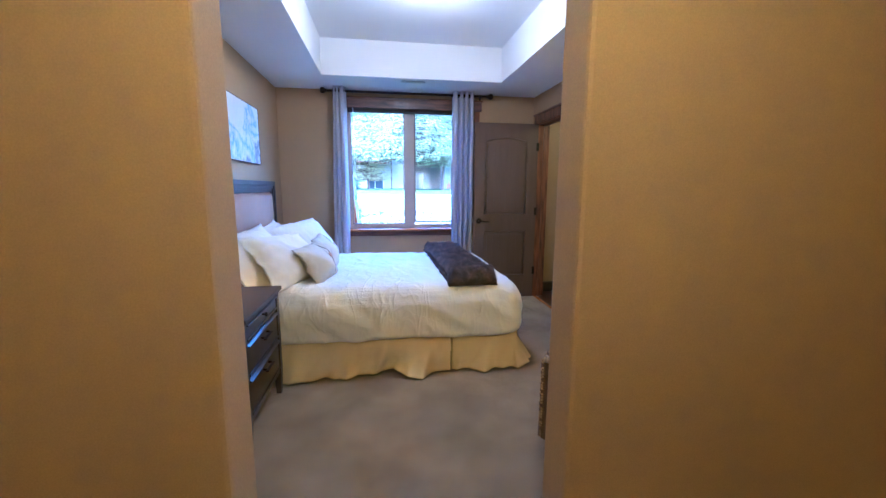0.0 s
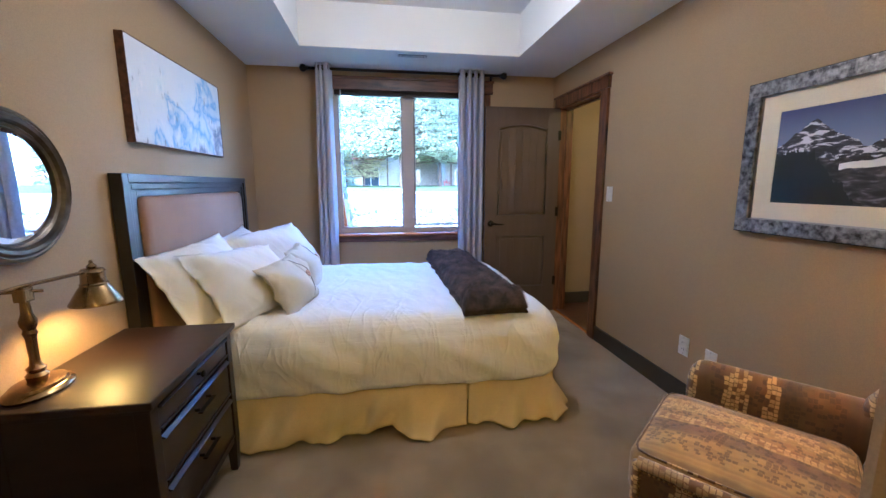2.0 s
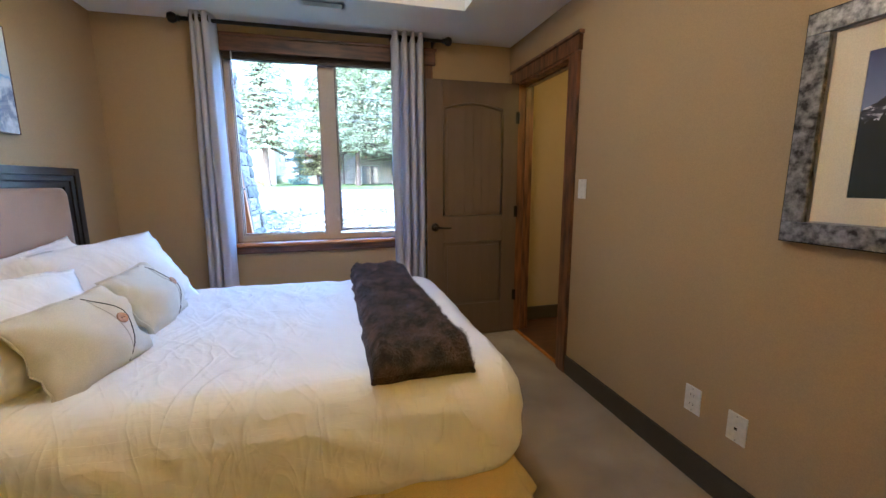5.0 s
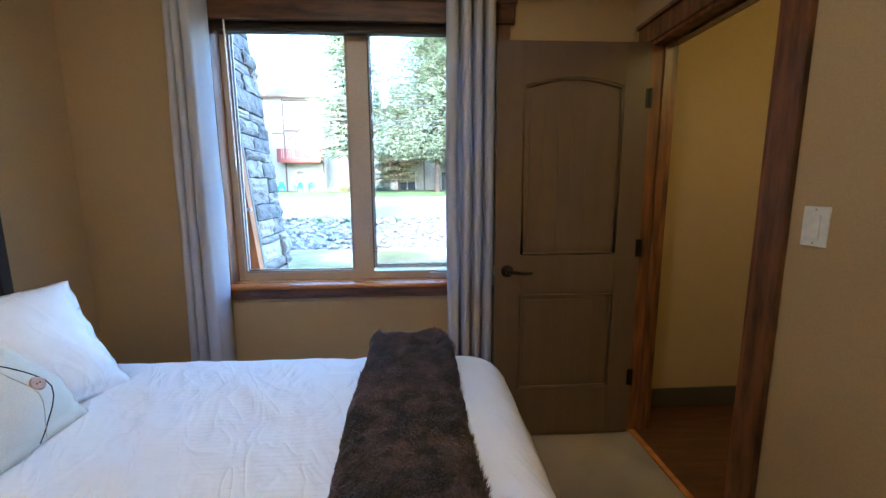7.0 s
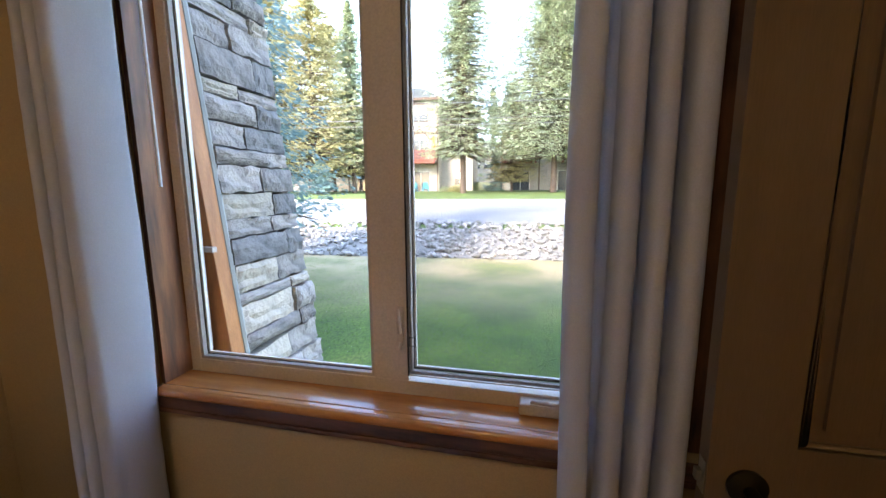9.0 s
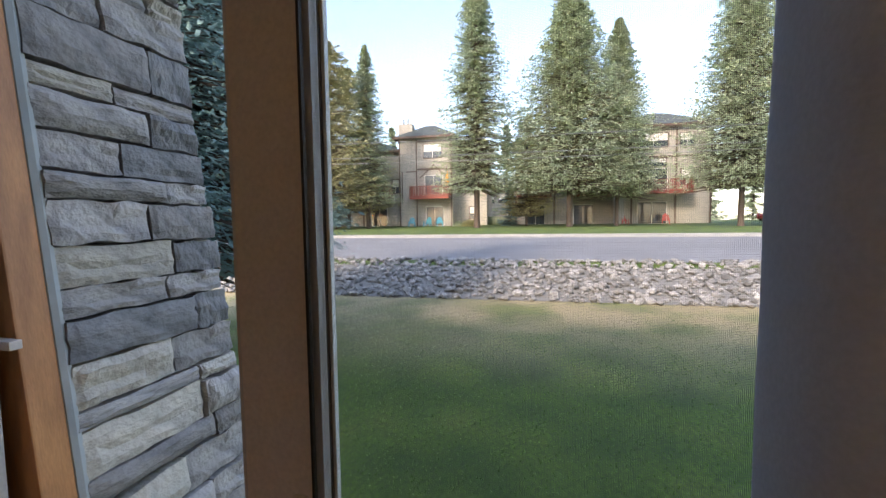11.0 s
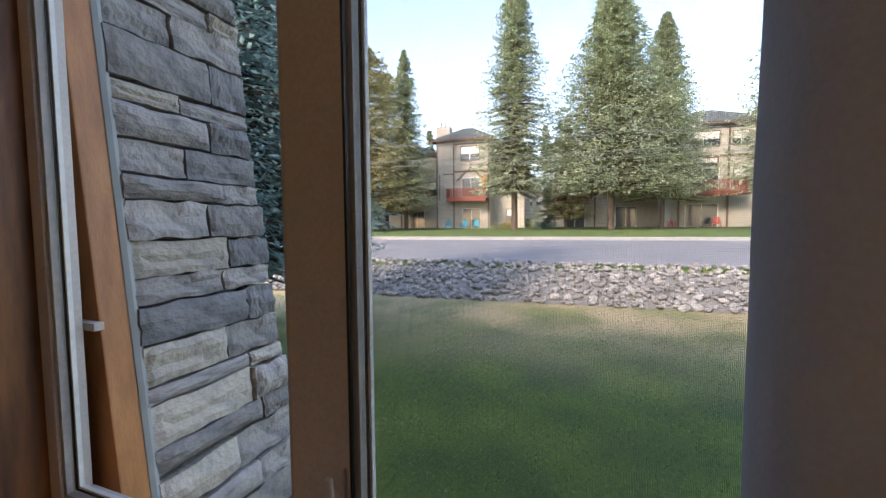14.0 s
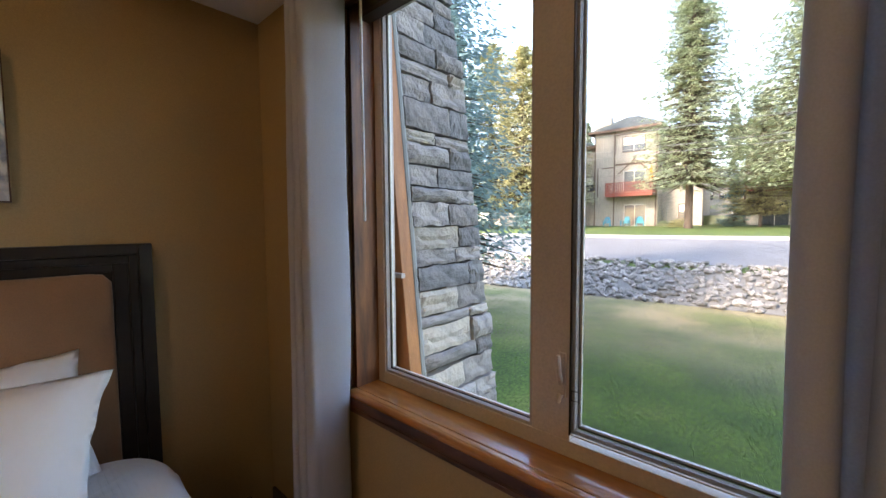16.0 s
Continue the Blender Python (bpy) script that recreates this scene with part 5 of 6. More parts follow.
GRASS = mixed("lawn", layers_grass, 0.95, 0.0, 0.35)
BLADE = shade("grass_blades", (0.062, 0.118, 0.014), 0.7, second=(0.11, 0.135, 0.028), scale=2.0, bump=0, random_by=0.45)
ASPHALT = shade("asphalt", (0.19, 0.19, 0.195), 0.9, second=(0.16, 0.16, 0.165), scale=0.6, fine=160, bump=0.5, dist=0.004)
CONCRETE = shade("kerb_concrete", (0.27, 0.26, 0.245), 0.9, second=(0.31, 0.30, 0.28), scale=2, fine=60, bump=0.3)
DIRT = shade("rock_bed_dirt", (0.20, 0.19, 0.17), 0.95, scale=3, fine=30, bump=0.6)
ROCK = shade("riprap_rock", (0.31, 0.295, 0.27), 0.9, second=(0.19, 0.18, 0.168), scale=3, fine=40, bump=0.5, dist=0.01, random_by=0.4)
LEDGE = shade("ledge_stone", (0.34, 0.305, 0.282), 0.85, second=(0.195, 0.178, 0.172), scale=1.3, fine=4.2, bump=0.4, dist=0.04, stretch=(0.3, 2.2, 1.0), random_by=0.30)
LEDGEWARM = shade("ledge_stone_warm", (0.47, 0.415, 0.345), 0.85, second=(0.36, 0.32, 0.275), scale=1.3, fine=4.2, bump=0.4, dist=0.04, stretch=(0.3, 2.2, 1.0), random_by=0.15)
LEDGEDARK = shade("ledge_stone_dark", (0.205, 0.196, 0.193), 0.85, second=(0.115, 0.110, 0.110), scale=1.3, fine=4.2, bump=0.4, dist=0.04, stretch=(0.3, 2.2, 1.0), random_by=0.2)
MORTAR = shade("mortar", (0.055, 0.053, 0.052), 0.95, scale=5, fine=70, bump=0.4)
BARK = shade("bark", (0.14, 0.10, 0.075), 0.95, second=(0.075, 0.052, 0.040), scale=4, fine=30, bump=0.8, dist=0.02, stretch=(3, 3, 0.7))
NEEDLES = shade("green_needles", (0.38, 0.42, 0.29), 0.75, second=(0.29, 0.34, 0.245), scale=0.7, fine=14, bump=0, random_by=0.40)
NEEDLESY = shade("yellow_green_needles", (0.44, 0.41, 0.22), 0.75, second=(0.31, 0.30, 0.165), scale=0.7, fine=14, bump=0, random_by=0.40)
NEEDLESB = shade("blue_needles", (0.225, 0.345, 0.335), 0.75, second=(0.13, 0.215, 0.21), scale=1.5, fine=14, bump=0, random_by=0.35)
SIDING = shade("grey_beige_siding", (0.42, 0.39, 0.34), 0.8, second=(0.38, 0.35, 0.305), scale=1.5, fine=12, bump=0.1)
SIDINGG = shade("grey_siding", (0.33, 0.34, 0.33), 0.8, second=(0.30, 0.31, 0.30), scale=1.5, fine=12, bump=0.1)
BROWNTRIM = shade("brown_trim", (0.13, 0.085, 0.065), 0.7, scale=3, fine=20, bump=0.1)
REDRAIL = shade("red_stained_rail", (0.28, 0.075, 0.05), 0.7, second=(0.22, 0.055, 0.04), scale=3, fine=20, bump=0.1)
ROOFING = shade("green_grey_shingles", (0.085, 0.100, 0.095), 0.9, second=(0.065, 0.075, 0.072), scale=2, fine=9, bump=0.5, dist=0.02)
DARKGLASS = shade("dark_window_glass", (0.05, 0.065, 0.08), 0.08, scale=2, bump=0)
BLUEPLASTIC = shade("turquoise_plastic", (0.02, 0.30, 0.42), 0.5, bump=0)
REDPLASTIC = shade("red_plastic", (0.50, 0.05, 0.04), 0.5, bump=0)
ORANGE = shade("orange_canvas", (0.80, 0.33, 0.03), 0.8, bump=0)
CARPAINT = shade("white_car_paint", (0.70, 0.71, 0.72), 0.25, coat=0.8, bump=0)
CARRED = shade("red_car_paint", (0.30, 0.03, 0.03), 0.25, coat=0.8, bump=0)
RUBBER = shade("rubber", (0.02, 0.02, 0.02), 0.8, bump=0)
BOARD = shade("orange_outdoor_board", (0.50, 0.205, 0.068), 0.55, second=(0.33, 0.125, 0.042), scale=5, fine=60, bump=0.3, stretch=(5, 5, 0.9))

leafy(NEEDLES, (0.38, 0.45, 0.26)), leafy(NEEDLESY, (0.42, 0.40, 0.18)), leafy(NEEDLESB, (0.22, 0.32, 0.30)), leafy(BLADE, (0.12, 0.24, 0.04))


def raw(name, verts, faces, material, parent=None, kind="", smooth=False, at=None, label=""):
    me = bpy.data.meshes.new(name)
    me.from_pydata(verts, [], faces)
    me.materials.append(material)
    if smooth:
        me.shade_smooth()
    ob = new(name, me)
    ob.parent = parent
    if at is not None:
        ob.matrix_local = at
    return tagged(ob, label, kind=kind)


ds = [-60, -20, -5, 0.3, 0.9, 1.5, 3, 5, 6.5, 8.0, 8.7, 9.7, 10.8, 12, 18.6, 19.2, 24, 30, 42, 55, 70, 110, 200, 400, 700]
xs = [-700, -300, -120, -60, -30, -15, -8, -4, 0, 4, 8, 15, 30, 60, 120, 300, 700]
verts = [(x, d, ground_z(d)) for d in ds for x in xs]
nx_ = len(xs)
faces = [(j * nx_ + i, j * nx_ + i + 1, (j + 1) * nx_ + i + 1, (j + 1) * nx_ + i) for j in range(len(ds) - 1) for i in range(nx_ - 1)]
tagged(raw("ground", verts, faces, GRASS, kind="structure", at=OUT), "mown green lawn with dry patches near the rocks")
verts = [(x, d, ground_z(d) + 0.012) for d in (10.9, 14, 18.55) for x in (-300, -60, 0, 60, 300)]
faces = [(j * 5 + i, j * 5 + i + 1, (j + 1) * 5 + i + 1, (j + 1) * 5 + i) for j in range(2) for i in range(4)]
tagged(raw("road", verts, faces, ASPHALT, kind="structure", at=OUT), "pale grey asphalt road")
tagged(part("kerb", box(-120, 120, 18.56, 18.80, 0.6, 0.885), CONCRETE, None, kind="structure", at=OUT, bevel=0.02), "pale concrete kerb along the road")
verts = [(x, d, ground_z(d) + 0.006) for d in (7.95, 8.7, 9.7, 10.89) for x in (-120, -30, 0, 30, 120)]
faces = [(j * 5 + i, j * 5 + i + 1, (j + 1) * 5 + i + 1, (j + 1) * 5 + i) for j in range(3) for i in range(4)]
bed_ = raw("rock_bed", verts, faces, DIRT, kind="structure", at=OUT, label="ditch lined with loose grey rocks")

# grass blades close to the house
rng = np.random.default_rng(4)
N_ = 52000
bx = rng.uniform(-7, 11, N_)
bd = 1.0 + 6.6 * rng.random(N_) ** 1.25
ang, hh, lean_ = rng.uniform(0, 6.28, N_), rng.uniform(0.008, 0.020, N_), rng.normal(0, 0.010, (N_, 2))
gz = np.interp(bd, (0.3, 1.5, 8.0, 8.7), (-0.30, -0.16, -0.13, 0.02))
w_ = 0.0035
P = np.zeros((N_, 3, 3))
P[:, 0] = np.stack([bx - w_ * np.cos(ang), bd - w_ * np.sin(ang), gz], 1)
P[:, 1] = np.stack([bx + w_ * np.cos(ang), bd + w_ * np.sin(ang), gz], 1)
P[:, 2] = np.stack([bx + lean_[:, 0], bd + lean_[:, 1], gz + hh], 1)
raw("grass", P.reshape(-1, 3).tolist(), np.arange(N_ * 3).reshape(-1, 3).tolist(), BLADE, kind="stuff", at=OUT, label="short green grass blades")


# ---- stone clad column beside the window ----
def face_x(z):
    return -0.356 - 0.105 * (z - 1.39)


def back_y(z):
    return 5.32 - 0.055 * (z - 1.4)


column = thing("stone_column", "tapered column clad in grey ledge stone outside the window", "column", pose(-0.75, 5.1, -0.35))
bm = bmesh.new()
lo = [bm.verts.new(v) for v in ((-0.75, -0.20, 0), (face_x(-0.35) + 0.75 - 0.035, -0.20, 0), (face_x(-0.35) + 0.75 - 0.035, back_y(-0.35) - 5.1 - 0.035, 0), (-0.75, back_y(-0.35) - 5.1 - 0.035, 0))]
hi = [bm.verts.new(v) for v in ((-0.75, -0.20, 3.6), (face_x(3.25) + 0.75 - 0.035, -0.20, 3.6), (face_x(3.25) + 0.75 - 0.035, back_y(3.25) - 5.1 - 0.035, 3.6), (-0.75, back_y(3.25) - 5.1 - 0.035, 3.6))]
for k in range(4):
    bm.faces.new((lo[k], lo[(k + 1) % 4], hi[(k + 1) % 4], hi[k]))
bm.faces.new(lo[::-1]), bm.faces.new(hi)
part("core", bm, MORTAR, column)

board = thing("trim_board", "orange stained corner board leaning against the stone column", "trim board", pose(-0.37, 4.86, -0.3))
bm = bmesh.new()
out = [(face_x(-0.3) + 0.30, 0.0), (face_x(-0.3) + 0.37, 0.0), (face_x(2.9) + 0.37, 3.2), (face_x(2.9) + 0.30, 3.2)]
part("board", extruded(out, -0.035, 0.026, bm), BOARD, board, bevel=0.004)
out = [(-0.42, 0.0), (face_x(-0.3) + 0.2995, 0.0), (face_x(2.9) + 0.2995, 3.2), (-0.50, 3.2)]
part("backing_board", extruded(out, -0.028, 0.020), BOARD, board)
part("bracket", box(-0.10, 0.050, -0.056, -0.0355, 1.512, 1.530), VINYL, board, bevel=0.002)
part("sealant", tube([(face_x(-0.3) + 0.37 - 0.008, 0.036, 0), (face_x(2.9) + 0.37 - 0.008, 0.036, 3.2)], 0.015, 8), SIDINGG, board, smooth=True)


# ---- trees ----
def conifer(height, radius, sprays, size, needles, seed, first=0.12, droop=0.25, power=0.85, upturn=0.3):
    r = np.random.default_rng(seed)
    H = height
    lv, lf = [], []
    n_br = int(sprays / 26)
    t = first + (1 - first) * r.random(n_br) ** 1.05
    az = r.uniform(0, 2 * math.pi, n_br)
    L = radius * (1 - t) ** power * (0.42 + 0.78 * r.random(n_br) ** 0.8) + 0.03 * radius
    L *= 1 + 0.22 * np.sin(az * 2 + seed) * np.cos(t * 9 + seed)
    tris, limb_v, limb_f = [], [], []
    for k in range(n_br):
        d = np.array([math.cos(az[k]), math.sin(az[k])])
        side = np.array([-d[1], d[0]])
        m = 26
        s = r.random(m) ** 0.7
        lateral = r.normal(0, 0.17, m) * L[k] * (0.35 + 0.65 * s) * (1.2 - s)
        z0 = t[k] * H
        drop = -droop * L[k] * s + upturn * L[k] * s ** 3 * 0.5
        c = np.stack([d[0] * s * L[k] + side[0] * lateral, d[1] * s * L[k] + side[1] * lateral, z0 + drop + r.normal(0, 0.035 * size / 0.25, m) - np.abs(lateral) * 0.25], 1)
        ang_ = az[k] + np.sign(lateral) * r.uniform(0.2, 1.0, m) + r.normal(0, 0.3, m)
        ln = size * r.uniform(0.7, 1.6, m)
        fwd = np.stack([np.cos(ang_) * ln, np.sin(ang_) * ln, -0.30 * ln + r.normal(0, 0.25, m) * ln], 1)
        rt = np.stack([-np.sin(ang_), np.cos(ang_), r.normal(0, 0.5, m)], 1) * (ln * 0.24)[:, None]
        up_ = np.zeros((m, 3))
        up_[:, 2] = ln * 0.10
        q = np.stack([c - 0.2 * fwd, c + 0.35 * fwd + rt - up_, c + fwd, c + 0.35 * fwd - rt - up_], 1)
        tris.append(q)
        if k % 2 == 0:
            b = len(limb_v)
            e = (d[0] * L[k] * 0.8, d[1] * L[k] * 0.8, z0 - droop * L[k] * 0.8)
            w = 0.012 * H * (1 - t[k]) * 0.35 + 0.008
            limb_v += [(side[0] * w, side[1] * w, z0), (-side[0] * w, -side[1] * w, z0), (0, 0, z0 - w * 2), e]
            limb_f += [(b, b + 1, b + 3), (b + 1, b + 2, b + 3), (b + 2, b, b + 3)]
    q = np.concatenate(tris).reshape(-1, 3)
    n_q = len(q) // 4
    idx = np.arange(n_q)[:, None] * 4
    f = np.concatenate([idx + np.array([0, 1, 2]), idx + np.array([0, 2, 3])])
    return q.tolist(), f.tolist(), limb_v, limb_f


def tree(name, label, height, radius, sprays, size, needles, seed, at, group="", **more):
    th = thing(name, label, "tree", at, group)
    q, f, lv, lf = conifer(height, radius, sprays, size, needles, seed, **more)
    raw("crown", q, f, needles, th)
    r0 = 0.010 * height + 0.05
    part("trunk", lathe([(r0 * 1.25, -0.3), (r0, 0.4), (r0 * 0.75, height * 0.35), (r0 * 0.4, height * 0.7), (0.015, height * 0.97)], 12), BARK, th, smooth=True)
    raw("limbs", lv, lf, BARK, th)
    return th


G_ = "tall conifers across the road"
first_tree = tree("conifer", "tall narrow green conifer standing on the grass across the road", 21.5, 4.3, 40000, 0.17, NEEDLES, 5, pose(*spot(-10.2, 33)), G_, first=0.16, power=0.78)
wide = tree("conifer", "broad green conifer with drooping limbs across the road", 20.2, 7.2, 70000, 0.19, NEEDLES, 8, pose(*spot(2.6, 34)), G_, first=0.15, droop=0.12, power=0.88)
pale = tree("conifer", "thin yellow-green conifer with sparse limbs across the road", 16, 5.4, 24000, 0.18, NEEDLESY, 12, pose(*spot(-31, 36)), G_, first=0.10, droop=0.05, power=0.55)
for b, dist, src, k, rot in ((-25.8, 38, first_tree, 0.78, 70), (8.6, 36.5, wide, 0.84, 130), (-3.2, 38, pale, 0.62, 40), (21.9, 34, wide, 0.95, 300), (26.5, 36, first_tree, 0.98, 20),
                             (-35.5, 37, pale, 1.05, 200), (-41, 35, first_tree, 0.9, 120), (-28.5, 44, pale, 1.05, 95), (32, 40, wide, 0.9, 70), (-47, 42, wide, 0.85, 10)):
    copy_thing(src, pose(*spot(b, dist), 0, 0, rot) @ Matrix.Diagonal((k * (0.78 if b > 5 else 1), k * (0.78 if b > 5 else 1), k, 1)))
far_tree = tree("conifer", "distant dark green conifer behind the apartment buildings", 19, 3.6, 5200, 0.5, NEEDLES, 21, pose(*spot(-33, 66)), "far conifers behind the buildings", first=0.04)
for k in range(26):
    b = -50 + 4.0 * k + rng.uniform(-1.5, 1.5)
    sc_ = rng.uniform(0.55, 0.9)
    copy_thing(far_tree, pose(*spot(b, rng.uniform(62, 84)), 0, 0, rng.uniform(0, 360)) @ Matrix.Diagonal((sc_, sc_, sc_, 1)))
tree("spruce", "small blue-green spruce on the grass between two buildings", 4.4, 1.3, 3600, 0.20, NEEDLESB, 31, pose(*spot(-5.6, 41)), first=0.03)
tree("spruce", "small blue spruce beneath the pale conifer", 2.8, 2.2, 2600, 0.22, NEEDLESB, 33, pose(*spot(-30.3, 34)), first=0.2)
tree("spruce", "large blue spruce with drooping limbs behind the stone column", 10.5, 2.35, 170000, 0.072, NEEDLESB, 37, pose(-4.45, 8.35, -0.15), first=0.115, droop=0.30, power=0.62, upturn=0.6)


def bush(label, at, r, material, seed):
    rr = np.random.default_rng(seed)
    th = thing("bush", label, "bush", at)
    n_ = 900
    v = rr.normal(0, 1, (n_, 3))
    v /= np.linalg.norm(v, axis=1)[:, None]
    v[:, 2] = np.abs(v[:, 2])
    c = v * r * rr.uniform(0.6, 1.05, n_)[:, None] * np.array([1, 1, 0.75])
    a, b = rr.normal(0, 0.09, (n_, 3)), rr.normal(0, 0.09, (n_, 3))
    raw("leaves", np.stack([c, c + a, c + b], 1).reshape(-1, 3).tolist(), np.arange(n_ * 3).reshape(-1, 3).tolist(), material, th)
    part("stems", tube([(0, 0, -0.1), (0.02, 0, r * 0.6)], 0.05, 8), BARK, th)


bush("low rounded green shrub at the foot of the tall conifer", pose(*spot(-11.2, 38)), 0.8, NEEDLESY, 3)
bush("low rounded green shrub beside the patio chairs", pose(*spot(-12.8, 39)), 0.6, NEEDLES, 5)
hedge = thing("hedge", "clipped green hedge between the two buildings", "hedge", pose(*spot(-6.5, 46)))
part("foliage", loft(4.6, 0.9, [(0.1, 0), (0, 0.1), (0, 0.75), (0.1, 0.9)], 0.2, 90, lambda v, i: v + Vector((0, 0, 0.12 * noise.noise(v * 2.2)))), NEEDLES, hedge, smooth="all")


# ---- apartment buildings ----
def far_window(parent, x, z, w, h, y, name="window", slider=False):
    wv = part(name, frame_bars(x - w / 2, x + w / 2, z, z + h, 0.07, y - 0.06, y - 0.005), PLASTIC if slider else BROWNTRIM, parent)
    part("pane", box(x - w / 2, x + w / 2, y - 0.03, y - 0.006, z, z + h), DARKGLASS, wv)
    part("mullion", box(x - 0.03, x + 0.03, y - 0.055, y - 0.031, z, z + h), PLASTIC, wv)
    if not slider:
        part("blind", box(x - w / 2 + 0.02, x + w / 2 - 0.02, y - 0.045, y - 0.0305, z + h * 0.45, z + h - 0.02), PLASTIC, wv)


def balcony(parent, x, z, w, y, deep=1.5):
    b = part("balcony", box(x - w / 2, x + w / 2, y - deep, y - 0.002, z - 0.22, z), BROWNTRIM, parent)
    part("fascia", box(x - w / 2 - 0.02, x + w / 2 + 0.02, y - deep - 0.05, y - deep - 0.002, z - 0.30, z + 0.05), REDRAIL, b)
    bm = boxes((x - w / 2, x + w / 2, y - deep - 0.02, y - deep + 0.06, z + 1.0, z + 1.08), (x - w / 2, x + w / 2, y - deep, y - deep + 0.04, z + 0.12, z + 0.18))
    for sx in (-1, 1):
        box(x + sx * w / 2 - 0.05, x + sx * w / 2 + 0.05, y - deep, y, z + 1.0, z + 1.08, bm)
    part("rail", bm, REDRAIL, b)
    n_ = int(w / 0.17)
    for k in range(n_ + 1):
        part("baluster", box(-0.045, 0.045, 0.0, 0.03, 0.051, 0.995), REDRAIL, b, at=pose(x - w / 2 + w * k / n_, y - deep, z))
    for sx in (-1, 1):
        for k in range(1, 7):
            part("baluster", box(-0.015, 0.015, -0.045, 0.045, 0.051, 0.995), REDRAIL, b, at=pose(x + sx * w / 2, y - deep + deep * k / 7, z))


def battens(parent, x0, x1, z0, z1, y, material, step=0.42):
    n_ = max(1, int((x1 - x0) / step))
    bm = bmesh.new()
    for k in range(1, n_):
        x = x0 + (x1 - x0) * k / n_
        box(x - 0.02, x + 0.02, y - 0.022, y - 0.001, z0, z1, bm)
    part("battens", bm, material, parent, kind="stuff")


def hip_roof(parent, x0, x1, y0, y1, z, rise, over=0.5):
    bm = bmesh.new()
    x0, x1, y0, y1 = x0 - over, x1 + over, y0 - over, y1 + over
    inset = min(x1 - x0, y1 - y0) * 0.42
    c = [bm.verts.new(p) for p in ((x0, y0, z), (x1, y0, z), (x1, y1, z), (x0, y1, z))]
    t = [bm.verts.new(p) for p in ((x0 + inset, y0 + inset, z + rise), (x1 - inset, y0 + inset, z + rise), (x1 - inset, y1 - inset, z + rise), (x0 + inset, y1 - inset, z + rise))]
    for k in range(4):
        bm.faces.new((c[k], c[(k + 1) % 4], t[(k + 1) % 4], t[k]))
    bm.faces.new(c[::-1]), bm.faces.new(t)
    r_ = part("roof", bm, ROOFING, parent)
    part("fascia", boxes((x0, x1, y0 - 0.04, y0 - 0.002, z - 0.24, z), (x0 - 0.04, x0 - 0.002, y0, y1, z - 0.24, z), (x1 + 0.002, x1 + 0.04, y0, y1, z - 0.24, z)), BROWNTRIM, r_)


def trims(parent, rows):
    part("trim_boards", boxes(*rows), BROWNTRIM, parent)


S_ = 3.25
base_z = 1.10
b1 = thing("apartment_building", "three-storey grey-beige apartment building with red balconies across the road", "building", OUT @ pose(1.7, 42, base_z))
tx0, tx1 = -15.6, -9.6
part("wall", boxes((tx0, tx1, 0, 9, -0.3, 9.7), (-29, tx0 - 0.002, 1.6, 9, -0.3, 8.6), (tx1 + 0.002, -6.2, 2.2, 9, -0.3, 8.8)), SIDING, b1)
battens(b1, tx0, tx1, 0, 9.7, 0, SIDING), battens(b1, -29, tx0, 0, 8.6, 1.6, SIDING), battens(b1, tx1, -6.2, 0, 8.8, 2.2, SIDINGG)
hip_roof(b1, tx0, tx1, 0, 9, 9.71, 1.7), hip_roof(b1, -29, tx0 - 0.6, 1.6, 9, 8.61, 1.6), hip_roof(b1, tx1 + 0.6, -6.2, 2.2, 9, 8.81, 1.5)
ch_ = part("chimney", box(tx0 - 0.3, tx0 + 1.3, 0.9, 1.9, 9.3, 11.4), SIDING, b1)
for dx in (0.3, 0.8):
    part("flue", lathe([(0.10, 0), (0.10, 0.5), (0.14, 0.5), (0.14, 0.6)], 12), NICKEL, ch_, at=pose(tx0 - 0.1 + dx, 1.4, 11.4))
far_window(b1, -11.6, 0.05, 1.9, 2.05, 0, "patio_door", True)
far_window(b1, -11.7, S_ + 0.25, 1.9, 1.95, 0, "balcony_door", True)
far_window(b1, -11.8, 2 * S_ + 0.9, 2.0, 1.45, 0)
far_window(b1, -18.6, 0.05, 1.8, 2.05, 1.6, "patio_door", True)
far_window(b1, -18.6, S_ + 0.2, 1.8, 1.95, 1.6, "balcony_door", True)
far_window(b1, -16.6, S_ + 0.6, 0.8, 1.5, 1.6), far_window(b1, -23.5, S_ + 0.6, 1.6, 1.4, 1.6), far_window(b1, -23.5, 0.05, 1.8, 2.05, 1.6, "patio_door", True)
far_window(b1, -7.6, S_ + 0.8, 1.0, 1.3, 2.2), far_window(b1, -7.6, 0.8, 1.0, 1.3, 2.2), far_window(b1, -18.6, 2 * S_ + 0.5, 1.5, 1.2, 1.6)
balcony(b1, -11.9, S_ - 0.05, 4.2, 0), balcony(b1, -18.6, S_ - 0.05, 3.4, 1.6), balcony(b1, -23.6, S_ - 0.05, 3.4, 1.6)
trims(b1, [(x - 0.07, x + 0.07, -0.05, -0.023, -0.1, 9.4) for x in (tx0 + 0.07, -13.6, -9.75)] + [(-13.5, -9.8, -0.05, -0.023, z, z + 0.2) for z in (6.1, 9.1)] + [(tx0 + 0.3, tx0 + 0.42, -0.05, -0.023, 3.0, 6.0), (-14.8, -13.7, -0.05, -0.023, 5.9, 6.02)])
trims(b1, [(x - 0.08, x + 0.08, 1.55, 1.577, -0.1, 8.4) for x in (-20.6, -25.6, -28.9)])
